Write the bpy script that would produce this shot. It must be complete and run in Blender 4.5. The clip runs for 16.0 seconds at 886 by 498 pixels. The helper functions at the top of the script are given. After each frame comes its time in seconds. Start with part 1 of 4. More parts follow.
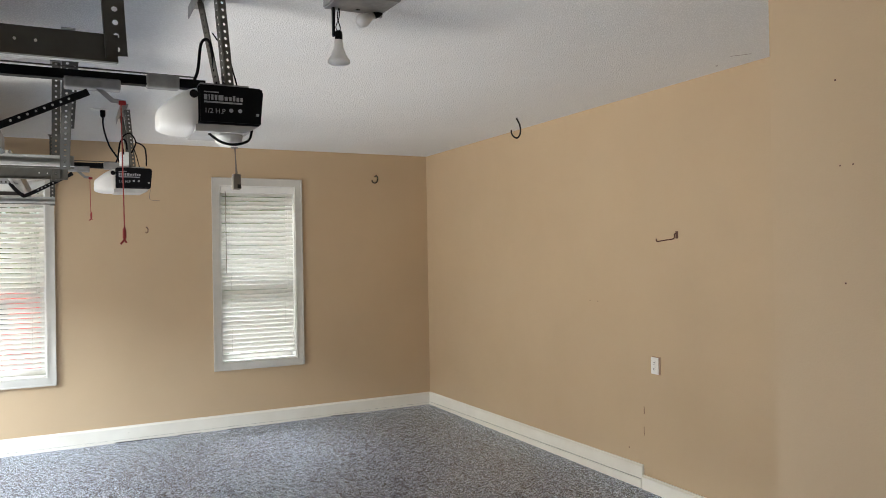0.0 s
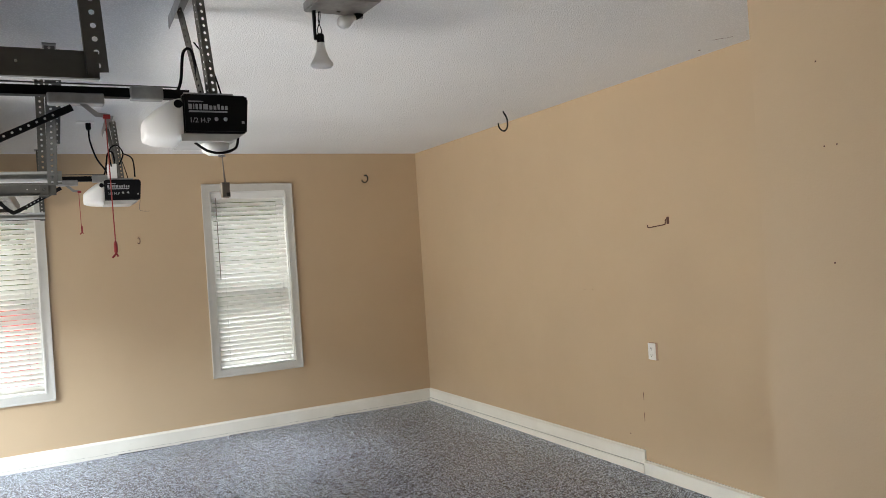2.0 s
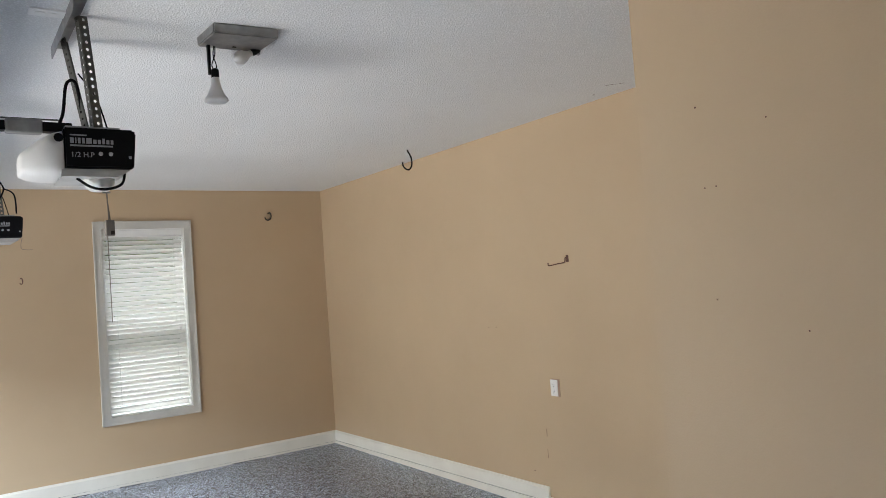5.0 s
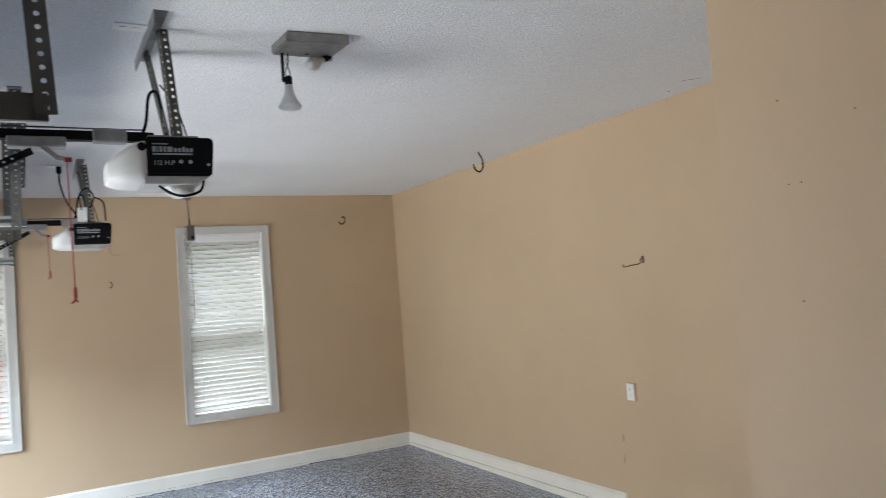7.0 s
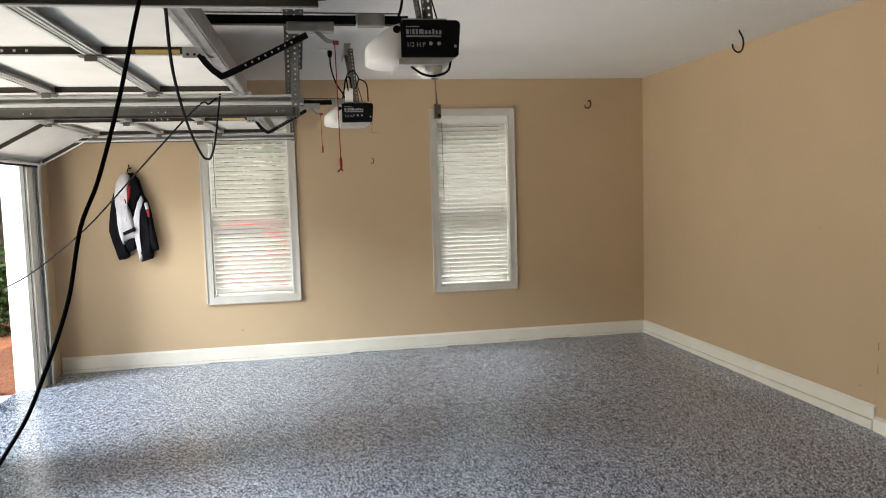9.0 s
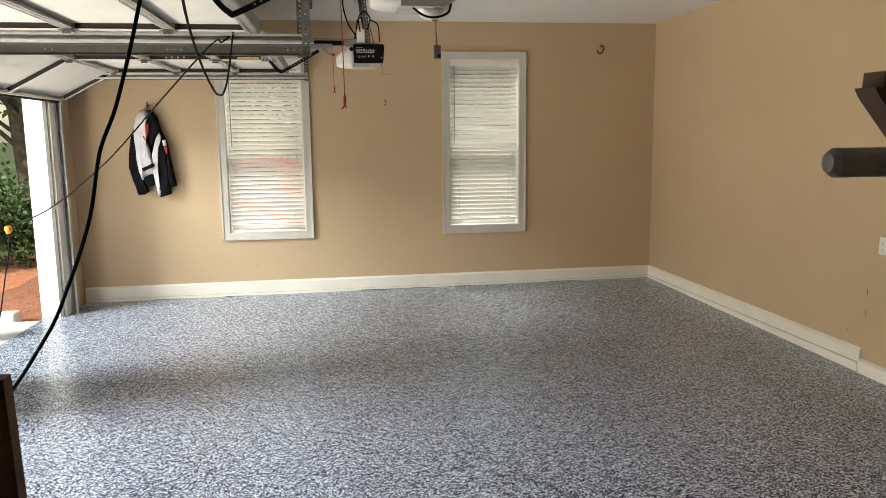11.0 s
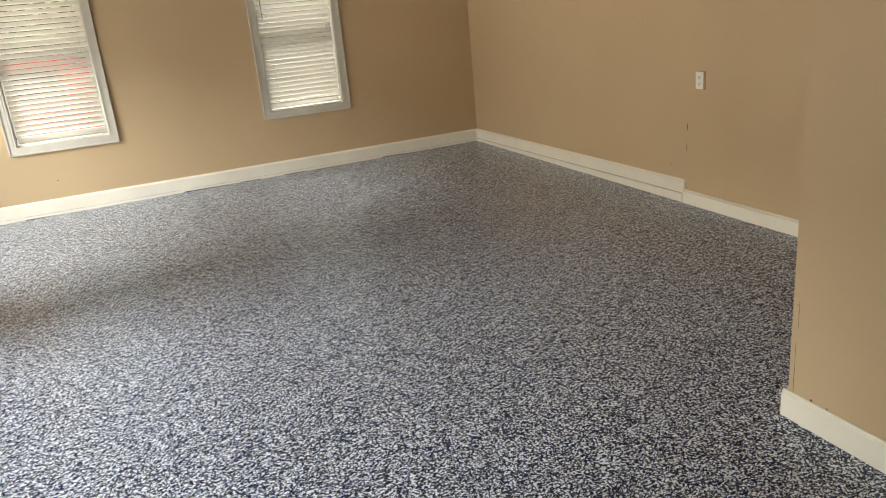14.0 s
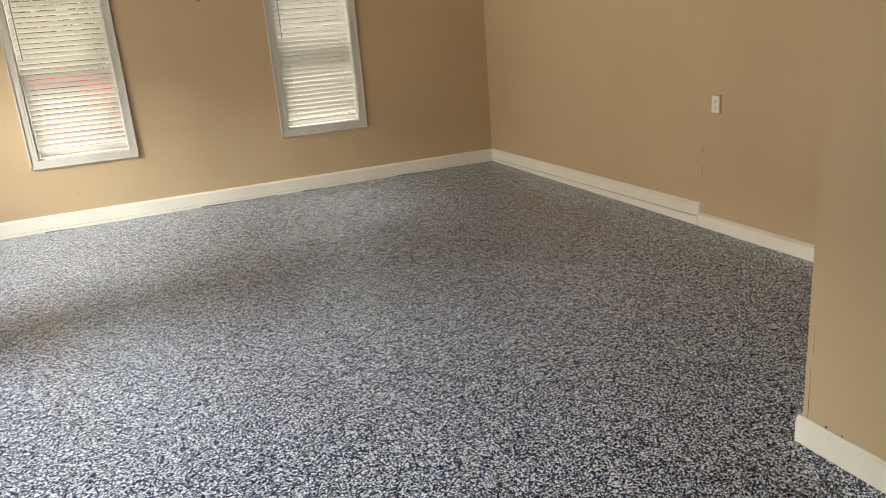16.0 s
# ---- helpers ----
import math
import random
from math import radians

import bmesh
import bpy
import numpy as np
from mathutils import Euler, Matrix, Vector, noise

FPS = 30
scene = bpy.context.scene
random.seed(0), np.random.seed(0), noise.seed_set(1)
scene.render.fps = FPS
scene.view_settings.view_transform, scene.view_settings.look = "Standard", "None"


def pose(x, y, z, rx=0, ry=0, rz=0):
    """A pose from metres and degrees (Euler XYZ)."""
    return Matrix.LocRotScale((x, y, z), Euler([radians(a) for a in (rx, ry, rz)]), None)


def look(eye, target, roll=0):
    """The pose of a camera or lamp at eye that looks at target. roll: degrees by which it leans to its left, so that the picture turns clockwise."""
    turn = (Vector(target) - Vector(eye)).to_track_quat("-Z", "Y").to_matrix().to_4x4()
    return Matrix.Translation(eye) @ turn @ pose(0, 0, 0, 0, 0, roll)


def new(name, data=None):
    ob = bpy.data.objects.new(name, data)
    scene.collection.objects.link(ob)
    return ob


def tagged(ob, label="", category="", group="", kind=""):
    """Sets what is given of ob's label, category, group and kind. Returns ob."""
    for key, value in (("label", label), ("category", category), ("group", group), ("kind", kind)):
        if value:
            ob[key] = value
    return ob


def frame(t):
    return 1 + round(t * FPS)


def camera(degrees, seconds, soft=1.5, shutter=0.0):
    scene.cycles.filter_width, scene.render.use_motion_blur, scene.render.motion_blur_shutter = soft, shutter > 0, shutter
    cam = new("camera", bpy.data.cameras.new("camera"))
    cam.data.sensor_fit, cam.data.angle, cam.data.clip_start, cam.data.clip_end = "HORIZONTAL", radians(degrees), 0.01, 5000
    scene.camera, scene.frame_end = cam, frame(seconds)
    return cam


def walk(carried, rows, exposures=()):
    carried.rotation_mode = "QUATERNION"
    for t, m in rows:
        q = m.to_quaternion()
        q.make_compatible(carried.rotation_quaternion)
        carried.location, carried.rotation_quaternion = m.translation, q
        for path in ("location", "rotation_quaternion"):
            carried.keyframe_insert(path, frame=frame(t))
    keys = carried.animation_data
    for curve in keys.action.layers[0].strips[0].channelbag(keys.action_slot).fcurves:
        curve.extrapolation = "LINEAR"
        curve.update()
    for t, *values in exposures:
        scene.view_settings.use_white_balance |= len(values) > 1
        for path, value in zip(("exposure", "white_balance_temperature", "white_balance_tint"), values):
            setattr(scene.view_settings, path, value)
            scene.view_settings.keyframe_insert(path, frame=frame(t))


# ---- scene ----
cam = camera(61.3, 16.0, soft=0.75, shutter=0.4)
PATH = [
    (0, (-3.561, -7.496, 1.654), (-2.666, -5.708, 1.668), -1.0),
    (0.5, (-3.559, -7.488, 1.658), (-2.64, -5.712, 1.68), -1.4),
    (1, (-3.562, -7.487, 1.66), (-2.622, -5.722, 1.687), -1.8),
    (1.5, (-3.56, -7.485, 1.658), (-2.615, -5.723, 1.682), -2.2),
    (2, (-3.557, -7.507, 1.666), (-2.648, -5.725, 1.665), -3.8),
    (2.5, (-3.545, -7.502, 1.67), (-2.657, -5.71, 1.721), -3.4),
    (3, (-3.54, -7.512, 1.66), (-2.631, -5.732, 1.718), -3.2),
    (3.5, (-3.529, -7.518, 1.676), (-2.524, -5.791, 1.753), -3.3),
    (3.7, (-3.515, -7.498, 1.67), (-2.443, -5.812, 1.758), -3.0),
    (5.8, (-3.496, -7.51, 1.668), (-2.371, -5.858, 1.758), -4.3),
    (6, (-3.492, -7.484, 1.67), (-2.371, -5.831, 1.768), -4.3),
    (6.5, (-3.493, -7.494, 1.665), (-2.406, -5.818, 1.767), -4.7),
    (7, (-3.491, -7.496, 1.667), (-2.537, -5.742, 1.771), -4.4),
    (7.5, (-3.489, -7.494, 1.664), (-2.729, -5.646, 1.758), -3.9),
    (8, (-3.479, -7.522, 1.652), (-2.947, -5.595, 1.693), -2.5),
    (8.5, (-3.475, -7.562, 1.641), (-3.146, -5.591, 1.559), -1.2),
    (9, (-3.481, -7.622, 1.633), (-3.153, -5.656, 1.471), -1.7),
    (9.5, (-3.484, -7.715, 1.612), (-3.11, -5.766, 1.359), -1.8),
    (9.7, (-3.48, -7.754, 1.615), (-3.121, -5.807, 1.328), -1.5),
    (11.8, (-3.4, -7.829, 1.564), (-3.137, -5.873, 1.244), -0.6),
    (12, (-3.403, -7.812, 1.552), (-3.11, -5.864, 1.205), -0.4),
    (12.5, (-3.535, -7.735, 1.524), (-3.043, -5.843, 1.103), -3.1),
    (13, (-3.54, -7.635, 1.565), (-2.838, -5.834, 1.051), -5.5),
    (13.5, (-3.532, -7.6, 1.544), (-2.789, -5.836, 0.964), -5.2),
    (14, (-3.538, -7.608, 1.532), (-2.843, -5.842, 0.902), -5.4),
    (14.5, (-3.544, -7.623, 1.538), (-2.875, -5.853, 0.888), -5.6),
    (15, (-3.542, -7.628, 1.543), (-2.865, -5.86, 0.901), -5.7),
    (15.5, (-3.55, -7.631, 1.54), (-2.879, -5.853, 0.916), -5.5),
    (16, (-3.551, -7.621, 1.54), (-2.878, -5.829, 0.96), -4.7),
]
walk(cam, [(t, look(eye, target, roll)) for t, eye, target, roll in PATH],
     exposures=[(0.0, 0.26, 6550, 10), (3.5, 0.26, 6550, 10), (6.0, 0.28, 6000, 10), (7.0, 0.28, 6000, 10), (8.0, 0.18, 6550, 10), (8.5, 0.08, 6750, 10),
                (9.5, -0.02, 7250, 10), (12.0, -0.02, 7800, 10), (13.0, -0.04, 8150, 10), (14.0, -0.04, 8050, 10), (16.0, -0.04, 8050, 10)])

# ---- light ----
world = bpy.data.worlds.new("sky")
scene.world = world
world.use_nodes = True
wn = world.node_tree.nodes
sky = wn.new("ShaderNodeTexSky")
sky.sky_type, sky.sun_disc = "NISHITA", False
SUN_ELEVATION, SUN_AZIMUTH = radians(56), radians(168)
sky.sun_elevation, sky.sun_rotation = SUN_ELEVATION, SUN_AZIMUTH
world.node_tree.links.new(sky.outputs["Color"], wn["Background"].inputs["Color"])
wn["Background"].inputs["Strength"].default_value = 0.15
sun_data = bpy.data.lights.new("sun", "SUN")
sun_data.energy, sun_data.angle, sun_data.color = 5.0, radians(0.6), (1.0, 0.95, 0.87)
sun = new("sun", sun_data)
sun_from = Vector((math.sin(SUN_AZIMUTH) * math.cos(SUN_ELEVATION), math.cos(SUN_AZIMUTH) * math.cos(SUN_ELEVATION), math.sin(SUN_ELEVATION)))
sun.matrix_world = look(sun_from * 30, (0, 0, 0))


def skylight(at, target, width, height, watts, colour, spread=180):
    """Daylight that comes in through an opening of the building."""
    data = bpy.data.lights.new("skylight", "AREA")
    data.shape, data.size, data.size_y, data.energy, data.color = "RECTANGLE", width, height, watts, colour
    data.spread = radians(spread)
    ob = new("skylight", data)
    ob.matrix_world = look(at, target)
    return ob


COOL, WARM = (0.78, 0.89, 1.0), (1.0, 0.96, 0.90)
# open sky over the street, falling through the two doorways onto the floor
skylight((-11.5, -3.9, 4.6), (-5.0, -2.9, 0.5), 3.0, 2.6, 2050, COOL)
# sunlit driveway before the doorways, rising to the walls and the ceiling
skylight((-7.1, -1.75, 0.0), (-3.2, -1.75, 2.4), 1.9, 1.0, 82, WARM, 140)
skylight((-6.75, -4.45, 0.0), (-4.0, -3.1, 2.4), 2.2, 0.8, 172, WARM, 135)
# sky onto the outside of the blinds
skylight((-4.13, 2.0, 4.4), (-4.13, 0.1, 1.5), 1.6, 1.0, 110, (0.98, 1.0, 0.86))
skylight((-1.87, 2.0, 4.4), (-1.87, 0.1, 1.5), 1.6, 1.0, 330, (0.88, 0.95, 1.0))


# ---- materials ----
def material(name, colour=(0.8, 0.8, 0.8), rough=0.5, metal=0.0):
    m = bpy.data.materials.new(name)
    m.use_nodes = True
    b = m.node_tree.nodes["Principled BSDF"]
    b.inputs["Base Color"].default_value = (*colour, 1)
    b.inputs["Roughness"].default_value = rough
    b.inputs["Metallic"].default_value = metal
    return m


class Nodes:
    """Short hand for wiring a material."""

    def __init__(self, m):
        self.t = m.node_tree
        self.b = self.t.nodes["Principled BSDF"]
        self.pos = self.t.nodes.new("ShaderNodeTexCoord").outputs["Object"]

    def add(self, kind, **values):
        n = self.t.nodes.new(kind)
        for key, value in values.items():
            n.inputs[key].default_value = value
        return n

    def link(self, a, b):
        self.t.links.new(a, b)

    def noise(self, scale, detail=3.0, rough=0.55, stretch=None):
        n = self.add("ShaderNodeTexNoise", Scale=scale, Detail=detail, Roughness=rough)
        src = self.pos
        if stretch:
            mp = self.add("ShaderNodeMapping", Scale=stretch)
            self.link(src, mp.inputs["Vector"])
            src = mp.outputs["Vector"]
        self.link(src, n.inputs["Vector"])
        return n.outputs["Fac"]

    def ramp(self, fac, stops, constant=False):
        r = self.t.nodes.new("ShaderNodeValToRGB")
        if constant:
            r.color_ramp.interpolation = "CONSTANT"
        e = r.color_ramp.elements
        while len(e) < len(stops):
            e.new(0.5)
        for k, (p, c) in enumerate(stops):
            e[k].position = p
            e[k].color = (*c, 1) if len(c) == 3 else c
        self.link(fac, r.inputs["Fac"])
        return r.outputs["Color"]

    def mix(self, fac, a, b, mode="MIX"):
        n = self.t.nodes.new("ShaderNodeMix")
        n.data_type, n.blend_type = "RGBA", mode
        if isinstance(fac, float):
            n.inputs[0].default_value = fac
        else:
            self.link(fac, n.inputs[0])
        for k, v in ((6, a), (7, b)):
            if isinstance(v, tuple):
                n.inputs[k].default_value = (*v, 1)
            else:
                self.link(v, n.inputs[k])
        return n.outputs[2]

    def bump(self, height, strength, distance):
        n = self.add("ShaderNodeBump", Strength=strength, Distance=distance)
        self.link(height, n.inputs["Height"])
        self.link(n.outputs["Normal"], self.b.inputs["Normal"])

    def colour(self, c):
        self.link(c, self.b.inputs["Base Color"])

    def rough(self, fac, lo, hi):
        n = self.add("ShaderNodeMapRange")
        self.link(fac, n.inputs["Value"])
        n.inputs["To Min"].default_value, n.inputs["To Max"].default_value = lo, hi
        self.link(n.outputs["Result"], self.b.inputs["Roughness"])


def worn(name, colour, rough, metal=0.0, vary=0.12, scale=6.0, bump=0.0, bump_scale=60.0, dirt=None, dirt_amount=0.3):
    """A surface with variation at two scales, optional dirt patches and fine relief."""
    m = material(name, colour, rough, metal)
    k = Nodes(m)
    lo = tuple(max(0.0, c * (1 - vary)) for c in colour)
    hi = tuple(min(1.0, c * (1 + vary)) for c in colour)
    c = k.ramp(k.noise(scale), [(0.3, lo), (0.7, hi)])
    if dirt:
        spots = k.ramp(k.noise(scale * 2.7, 5.0, 0.65), [(0.55, (0, 0, 0)), (0.75, (dirt_amount,) * 3)])
        c = k.mix(spots, c, dirt)
    k.colour(c)
    k.rough(k.noise(scale * 5), max(0.05, rough - 0.08), min(1.0, rough + 0.1))
    if bump:
        k.bump(k.noise(bump_scale, 4.0), bump, 0.002)
    return m


def wall_paint():
    m = material("tan_wall_paint", (0.52, 0.37, 0.24), 0.6)
    k = Nodes(m)
    c = k.ramp(k.noise(1.1, 4.0), [(0.3, (0.495, 0.364, 0.227)), (0.7, (0.533, 0.395, 0.248))])
    scuff = k.ramp(k.noise(4.0, 6.0, 0.7), [(0.62, (0, 0, 0)), (0.8, (0.25, 0.25, 0.25))])
    k.colour(k.mix(scuff, c, (0.44, 0.335, 0.22)))
    k.rough(k.noise(3.0), 0.5, 0.66)
    k.bump(k.noise(140.0, 3.0), 0.25, 0.002)
    return m


def popcorn():
    m = material("popcorn_ceiling", (0.74, 0.73, 0.71), 0.9)
    k = Nodes(m)
    v = k.add("ShaderNodeTexVoronoi", Scale=115.0, Randomness=1.0)
    k.link(k.pos, v.inputs["Vector"])
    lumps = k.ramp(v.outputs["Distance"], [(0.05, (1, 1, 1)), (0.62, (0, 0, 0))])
    # shade between the lumps is put into the colour: hollows darker, lumps paler
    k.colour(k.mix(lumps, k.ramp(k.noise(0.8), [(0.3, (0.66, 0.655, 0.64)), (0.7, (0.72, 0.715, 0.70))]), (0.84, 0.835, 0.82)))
    k.bump(k.mix(0.35, lumps, k.noise(60.0, 4.0)), 0.55, 0.0065)
    return m


def flake_floor():
    """Epoxy floor broadcast with vinyl flakes: white, grey, black and navy chips."""
    m = material("epoxy_flake", (0.3, 0.3, 0.33), 0.34)
    k = Nodes(m)
    wob = k.add("ShaderNodeTexNoise", Scale=260.0, Detail=2.0)
    k.link(k.pos, wob.inputs["Vector"])
    off = k.add("ShaderNodeVectorMath")
    off.operation = "MULTIPLY_ADD"
    k.link(wob.outputs["Color"], off.inputs[0])
    off.inputs[1].default_value = (0.003, 0.003, 0.003)
    k.link(k.pos, off.inputs[2])

    def chips(scale):
        v = k.add("ShaderNodeTexVoronoi", Scale=scale, Randomness=1.0)
        k.link(off.outputs[0], v.inputs["Vector"])
        s = k.t.nodes.new("ShaderNodeSeparateColor")
        k.link(v.outputs["Color"], s.inputs["Color"])
        return s.outputs["Red"], s.outputs["Green"]

    r1, g1 = chips(160.0)
    r2, g2 = chips(270.0)
    clump = k.noise(110.0, 2.0, 0.6)

    def clustered(r):
        a = k.add("ShaderNodeMath")
        a.operation = "MULTIPLY_ADD"
        k.link(clump, a.inputs[0])
        a.inputs[1].default_value = 0.28
        b = k.add("ShaderNodeMath")
        b.operation = "SUBTRACT"
        k.link(r, b.inputs[0])
        b.inputs[1].default_value = 0.14
        k.link(b.outputs[0], a.inputs[2])
        return a.outputs[0]

    stops = [(0.0, (0.003, 0.004, 0.007)), (0.22, (0.008, 0.022, 0.11)), (0.42, (0.008, 0.010, 0.022)),
             (0.56, (0.09, 0.11, 0.15)), (0.64, (0.44, 0.51, 0.61)), (0.72, (0.79, 0.87, 0.97))]
    big, small = k.ramp(clustered(r1), stops, True), k.ramp(clustered(r2), stops, True)
    pick = k.ramp(g1, [(0.0, (0, 0, 0)), (0.4, (1, 1, 1))], True)
    k.colour(k.mix(pick, small, big))
    k.rough(k.noise(30.0), 0.2, 0.34)
    k.bump(k.mix(0.5, r1, k.noise(90.0)), 0.16, 0.002)
    k.b.inputs["Specular IOR Level"].default_value = 0.4
    return m


def trim_paint():
    m = material("white_trim_paint", (0.78, 0.76, 0.71), 0.42)
    k = Nodes(m)
    c = k.ramp(k.noise(3.0, 4.0), [(0.3, (0.74, 0.70, 0.61)), (0.7, (0.81, 0.78, 0.69))])
    d = k.ramp(k.noise(14.0, 6.0, 0.7, (1, 1, 3)), [(0.66, (0, 0, 0)), (0.82, (0.55, 0.55, 0.55))])
    k.colour(k.mix(d, c, (0.38, 0.33, 0.26)))
    k.bump(k.noise(40.0, 3.0), 0.15, 0.002)
    return m


def thin_white(name, colour, through_share):
    """Thin vinyl that lets some daylight through."""
    m = material(name, colour, 0.5)
    k = Nodes(m)
    tr = k.add("ShaderNodeBsdfTranslucent")
    tr.inputs["Color"].default_value = (*colour, 1)
    mx = k.add("ShaderNodeMixShader")
    mx.inputs[0].default_value = through_share
    k.link(k.b.outputs[0], mx.inputs[1])
    k.link(tr.outputs[0], mx.inputs[2])
    k.link(mx.outputs[0], k.t.nodes["Material Output"].inputs["Surface"])
    return m


def glass():
    m = material("window_glass", (1, 1, 1), 0.02)
    b = m.node_tree.nodes["Principled BSDF"]
    b.inputs["Transmission Weight"].default_value = 1.0
    b.inputs["IOR"].default_value = 1.45
    return m


def leaf_material(name, dark, light):
    m = material(name, dark, 0.45)
    k = Nodes(m)
    g = k.t.nodes.new("ShaderNodeNewGeometry")
    c = k.ramp(g.outputs["Random Per Island"], [(0.0, dark), (1.0, light)])
    k.colour(c)
    tr = k.add("ShaderNodeBsdfTranslucent")
    k.link(c, tr.inputs["Color"])
    mx = k.add("ShaderNodeMixShader")
    mx.inputs[0].default_value = 0.3
    k.link(k.b.outputs[0], mx.inputs[1])
    k.link(tr.outputs[0], mx.inputs[2])
    k.link(mx.outputs[0], k.t.nodes["Material Output"].inputs["Surface"])
    return m


WALL = wall_paint()
CEIL = popcorn()
FLAKE = flake_floor()
TRIM = trim_paint()
CASE = worn("window_casing_paint", (0.57, 0.55, 0.50), 0.45, vary=0.06, scale=4, dirt=(0.4, 0.37, 0.3), dirt_amount=0.15)
GAP = worn("dark_joint", (0.03, 0.025, 0.02), 0.9)
JAMB = worn("white_jamb_paint", (0.80, 0.78, 0.73), 0.45, vary=0.05, dirt=(0.4, 0.36, 0.3), dirt_amount=0.2)
SLAT = thin_white("vinyl_slat", (0.87, 0.86, 0.82), 0.36)
VINYL = worn("white_vinyl", (0.80, 0.79, 0.76), 0.4, vary=0.05)
GLASS = glass()
STEEL = worn("galvanised_steel", (0.30, 0.30, 0.295), 0.45, 0.75, vary=0.2, scale=14, bump=0.1)
TRACK = worn("painted_track_steel", (0.46, 0.47, 0.45), 0.5, 0.25, vary=0.12, scale=10)
DULL = worn("weathered_track_steel", (0.115, 0.112, 0.10), 0.55, 0.45, vary=0.2, scale=10, bump=0.1)
DARKST = worn("dark_angle_iron", (0.11, 0.105, 0.095), 0.55, 0.5, vary=0.25, scale=9, bump=0.1)
BLACK = worn("black_plastic", (0.006, 0.006, 0.007), 0.5, vary=0.2, scale=12)
RUBBER = worn("black_cable_sheath", (0.006, 0.006, 0.007), 0.75, vary=0.3, scale=20)
LENS = thin_white("frosted_lens", (0.82, 0.81, 0.78), 0.25)
PRINT = worn("pale_print", (0.30, 0.31, 0.32), 0.5, vary=0.05)
RED = worn("red_cord", (0.30, 0.035, 0.03), 0.55, vary=0.2, scale=40)
REDPL = worn("red_plastic", (0.26, 0.012, 0.012), 0.35, vary=0.1)
FOAM = worn("white_door_panel", (0.60, 0.59, 0.56), 0.55, vary=0.06, scale=3, dirt=(0.5, 0.47, 0.42), dirt_amount=0.25)
DOORRIM = worn("door_rail_steel", (0.50, 0.50, 0.48), 0.5, 0.35, vary=0.12, scale=8)
YELLOW = worn("yellow_sticker", (0.70, 0.48, 0.14), 0.6)
BULB = thin_white("white_bulb", (0.85, 0.84, 0.82), 0.2)
BEIGE = worn("grey_sensor_case", (0.20, 0.17, 0.14), 0.6)
IRON = worn("black_iron_hook", (0.012, 0.011, 0.010), 0.6, 0.0)
BROWNHOOK = worn("brown_screw_hook", (0.10, 0.035, 0.02), 0.55, 0.0)
CLOTHW = worn("white_textile", (0.62, 0.60, 0.64), 0.8, vary=0.12, scale=12, bump=0.3, bump_scale=220)
CLOTHB = worn("black_textile", (0.007, 0.007, 0.009), 0.85, vary=0.3, scale=14, bump=0.3, bump_scale=220)
for m in (CLOTHW, CLOTHB, RUBBER, BLACK, IRON):
    m.node_tree.nodes["Principled BSDF"].inputs["Specular IOR Level"].default_value = 0.1
CLOTHR = worn("red_textile", (0.40, 0.02, 0.03), 0.8, vary=0.15, scale=14)
CONCRETE = worn("driveway_concrete", (0.52, 0.50, 0.47), 0.85, vary=0.12, scale=1.6, bump=0.3, bump_scale=90, dirt=(0.33, 0.31, 0.28))
GRASS = worn("grass_ground", (0.07, 0.10, 0.03), 0.95, vary=0.4, scale=3, bump=0.6, bump_scale=60)
MULCH = worn("red_bark_mulch", (0.26, 0.10, 0.05), 0.95, vary=0.5, scale=45, bump=0.9, bump_scale=70)
BARK = worn("tree_bark", (0.12, 0.09, 0.06), 0.95, vary=0.3, scale=9, bump=0.8, bump_scale=30)
LEAFD = leaf_material("shrub_leaf", (0.02, 0.05, 0.015), (0.07, 0.14, 0.04))
LEAFL = leaf_material("tree_leaf", (0.07, 0.13, 0.03), (0.20, 0.26, 0.08))
ORANGE = worn("orange_plug", (0.75, 0.25, 0.02), 0.5)
BLUE = material("blue_bottle_plastic", (0.15, 0.35, 0.75), 0.15)
BLUE.node_tree.nodes["Principled BSDF"].inputs["Transmission Weight"].default_value = 0.5
CARRED = worn("red_car_paint", (0.72, 0.03, 0.02), 0.25, vary=0.05)
TYRE = worn("tyre_rubber", (0.02, 0.02, 0.02), 0.8)
ROOFING = worn("asphalt_shingle", (0.09, 0.085, 0.08), 0.9, vary=0.3, scale=20)
WOODBR = worn("dark_brown_wood", (0.11, 0.05, 0.025), 0.6, vary=0.3, scale=10, bump=0.2)
PIPE = worn("grey_foam_grip", (0.36, 0.35, 0.34), 0.85, vary=0.35, scale=28, bump=0.5, bump_scale=120)

# ---- building helpers ----
ORG = {}


def thing(name, at, label, category, group="", kind=""):
    ob = new(name)
    ob.empty_display_size = 0.05
    ob.location = at
    ORG[ob] = Vector(at)
    return tagged(ob, label, category, group, kind)


def part(name, bm, mat, parent, label="", smooth=False):
    """Links a bmesh given in world places as one mesh under a thing or part."""
    bm.transform(Matrix.Translation(-ORG[parent]))
    me = bpy.data.meshes.new(name)
    bmesh.ops.recalc_face_normals(bm, faces=bm.faces)
    if smooth:
        for f in bm.faces:
            f.smooth = True
    bm.to_mesh(me)
    bm.free()
    me.materials.append(mat)
    ob = new(name, me)
    ob.parent = parent
    ORG[ob] = ORG[parent]
    return tagged(ob, label)


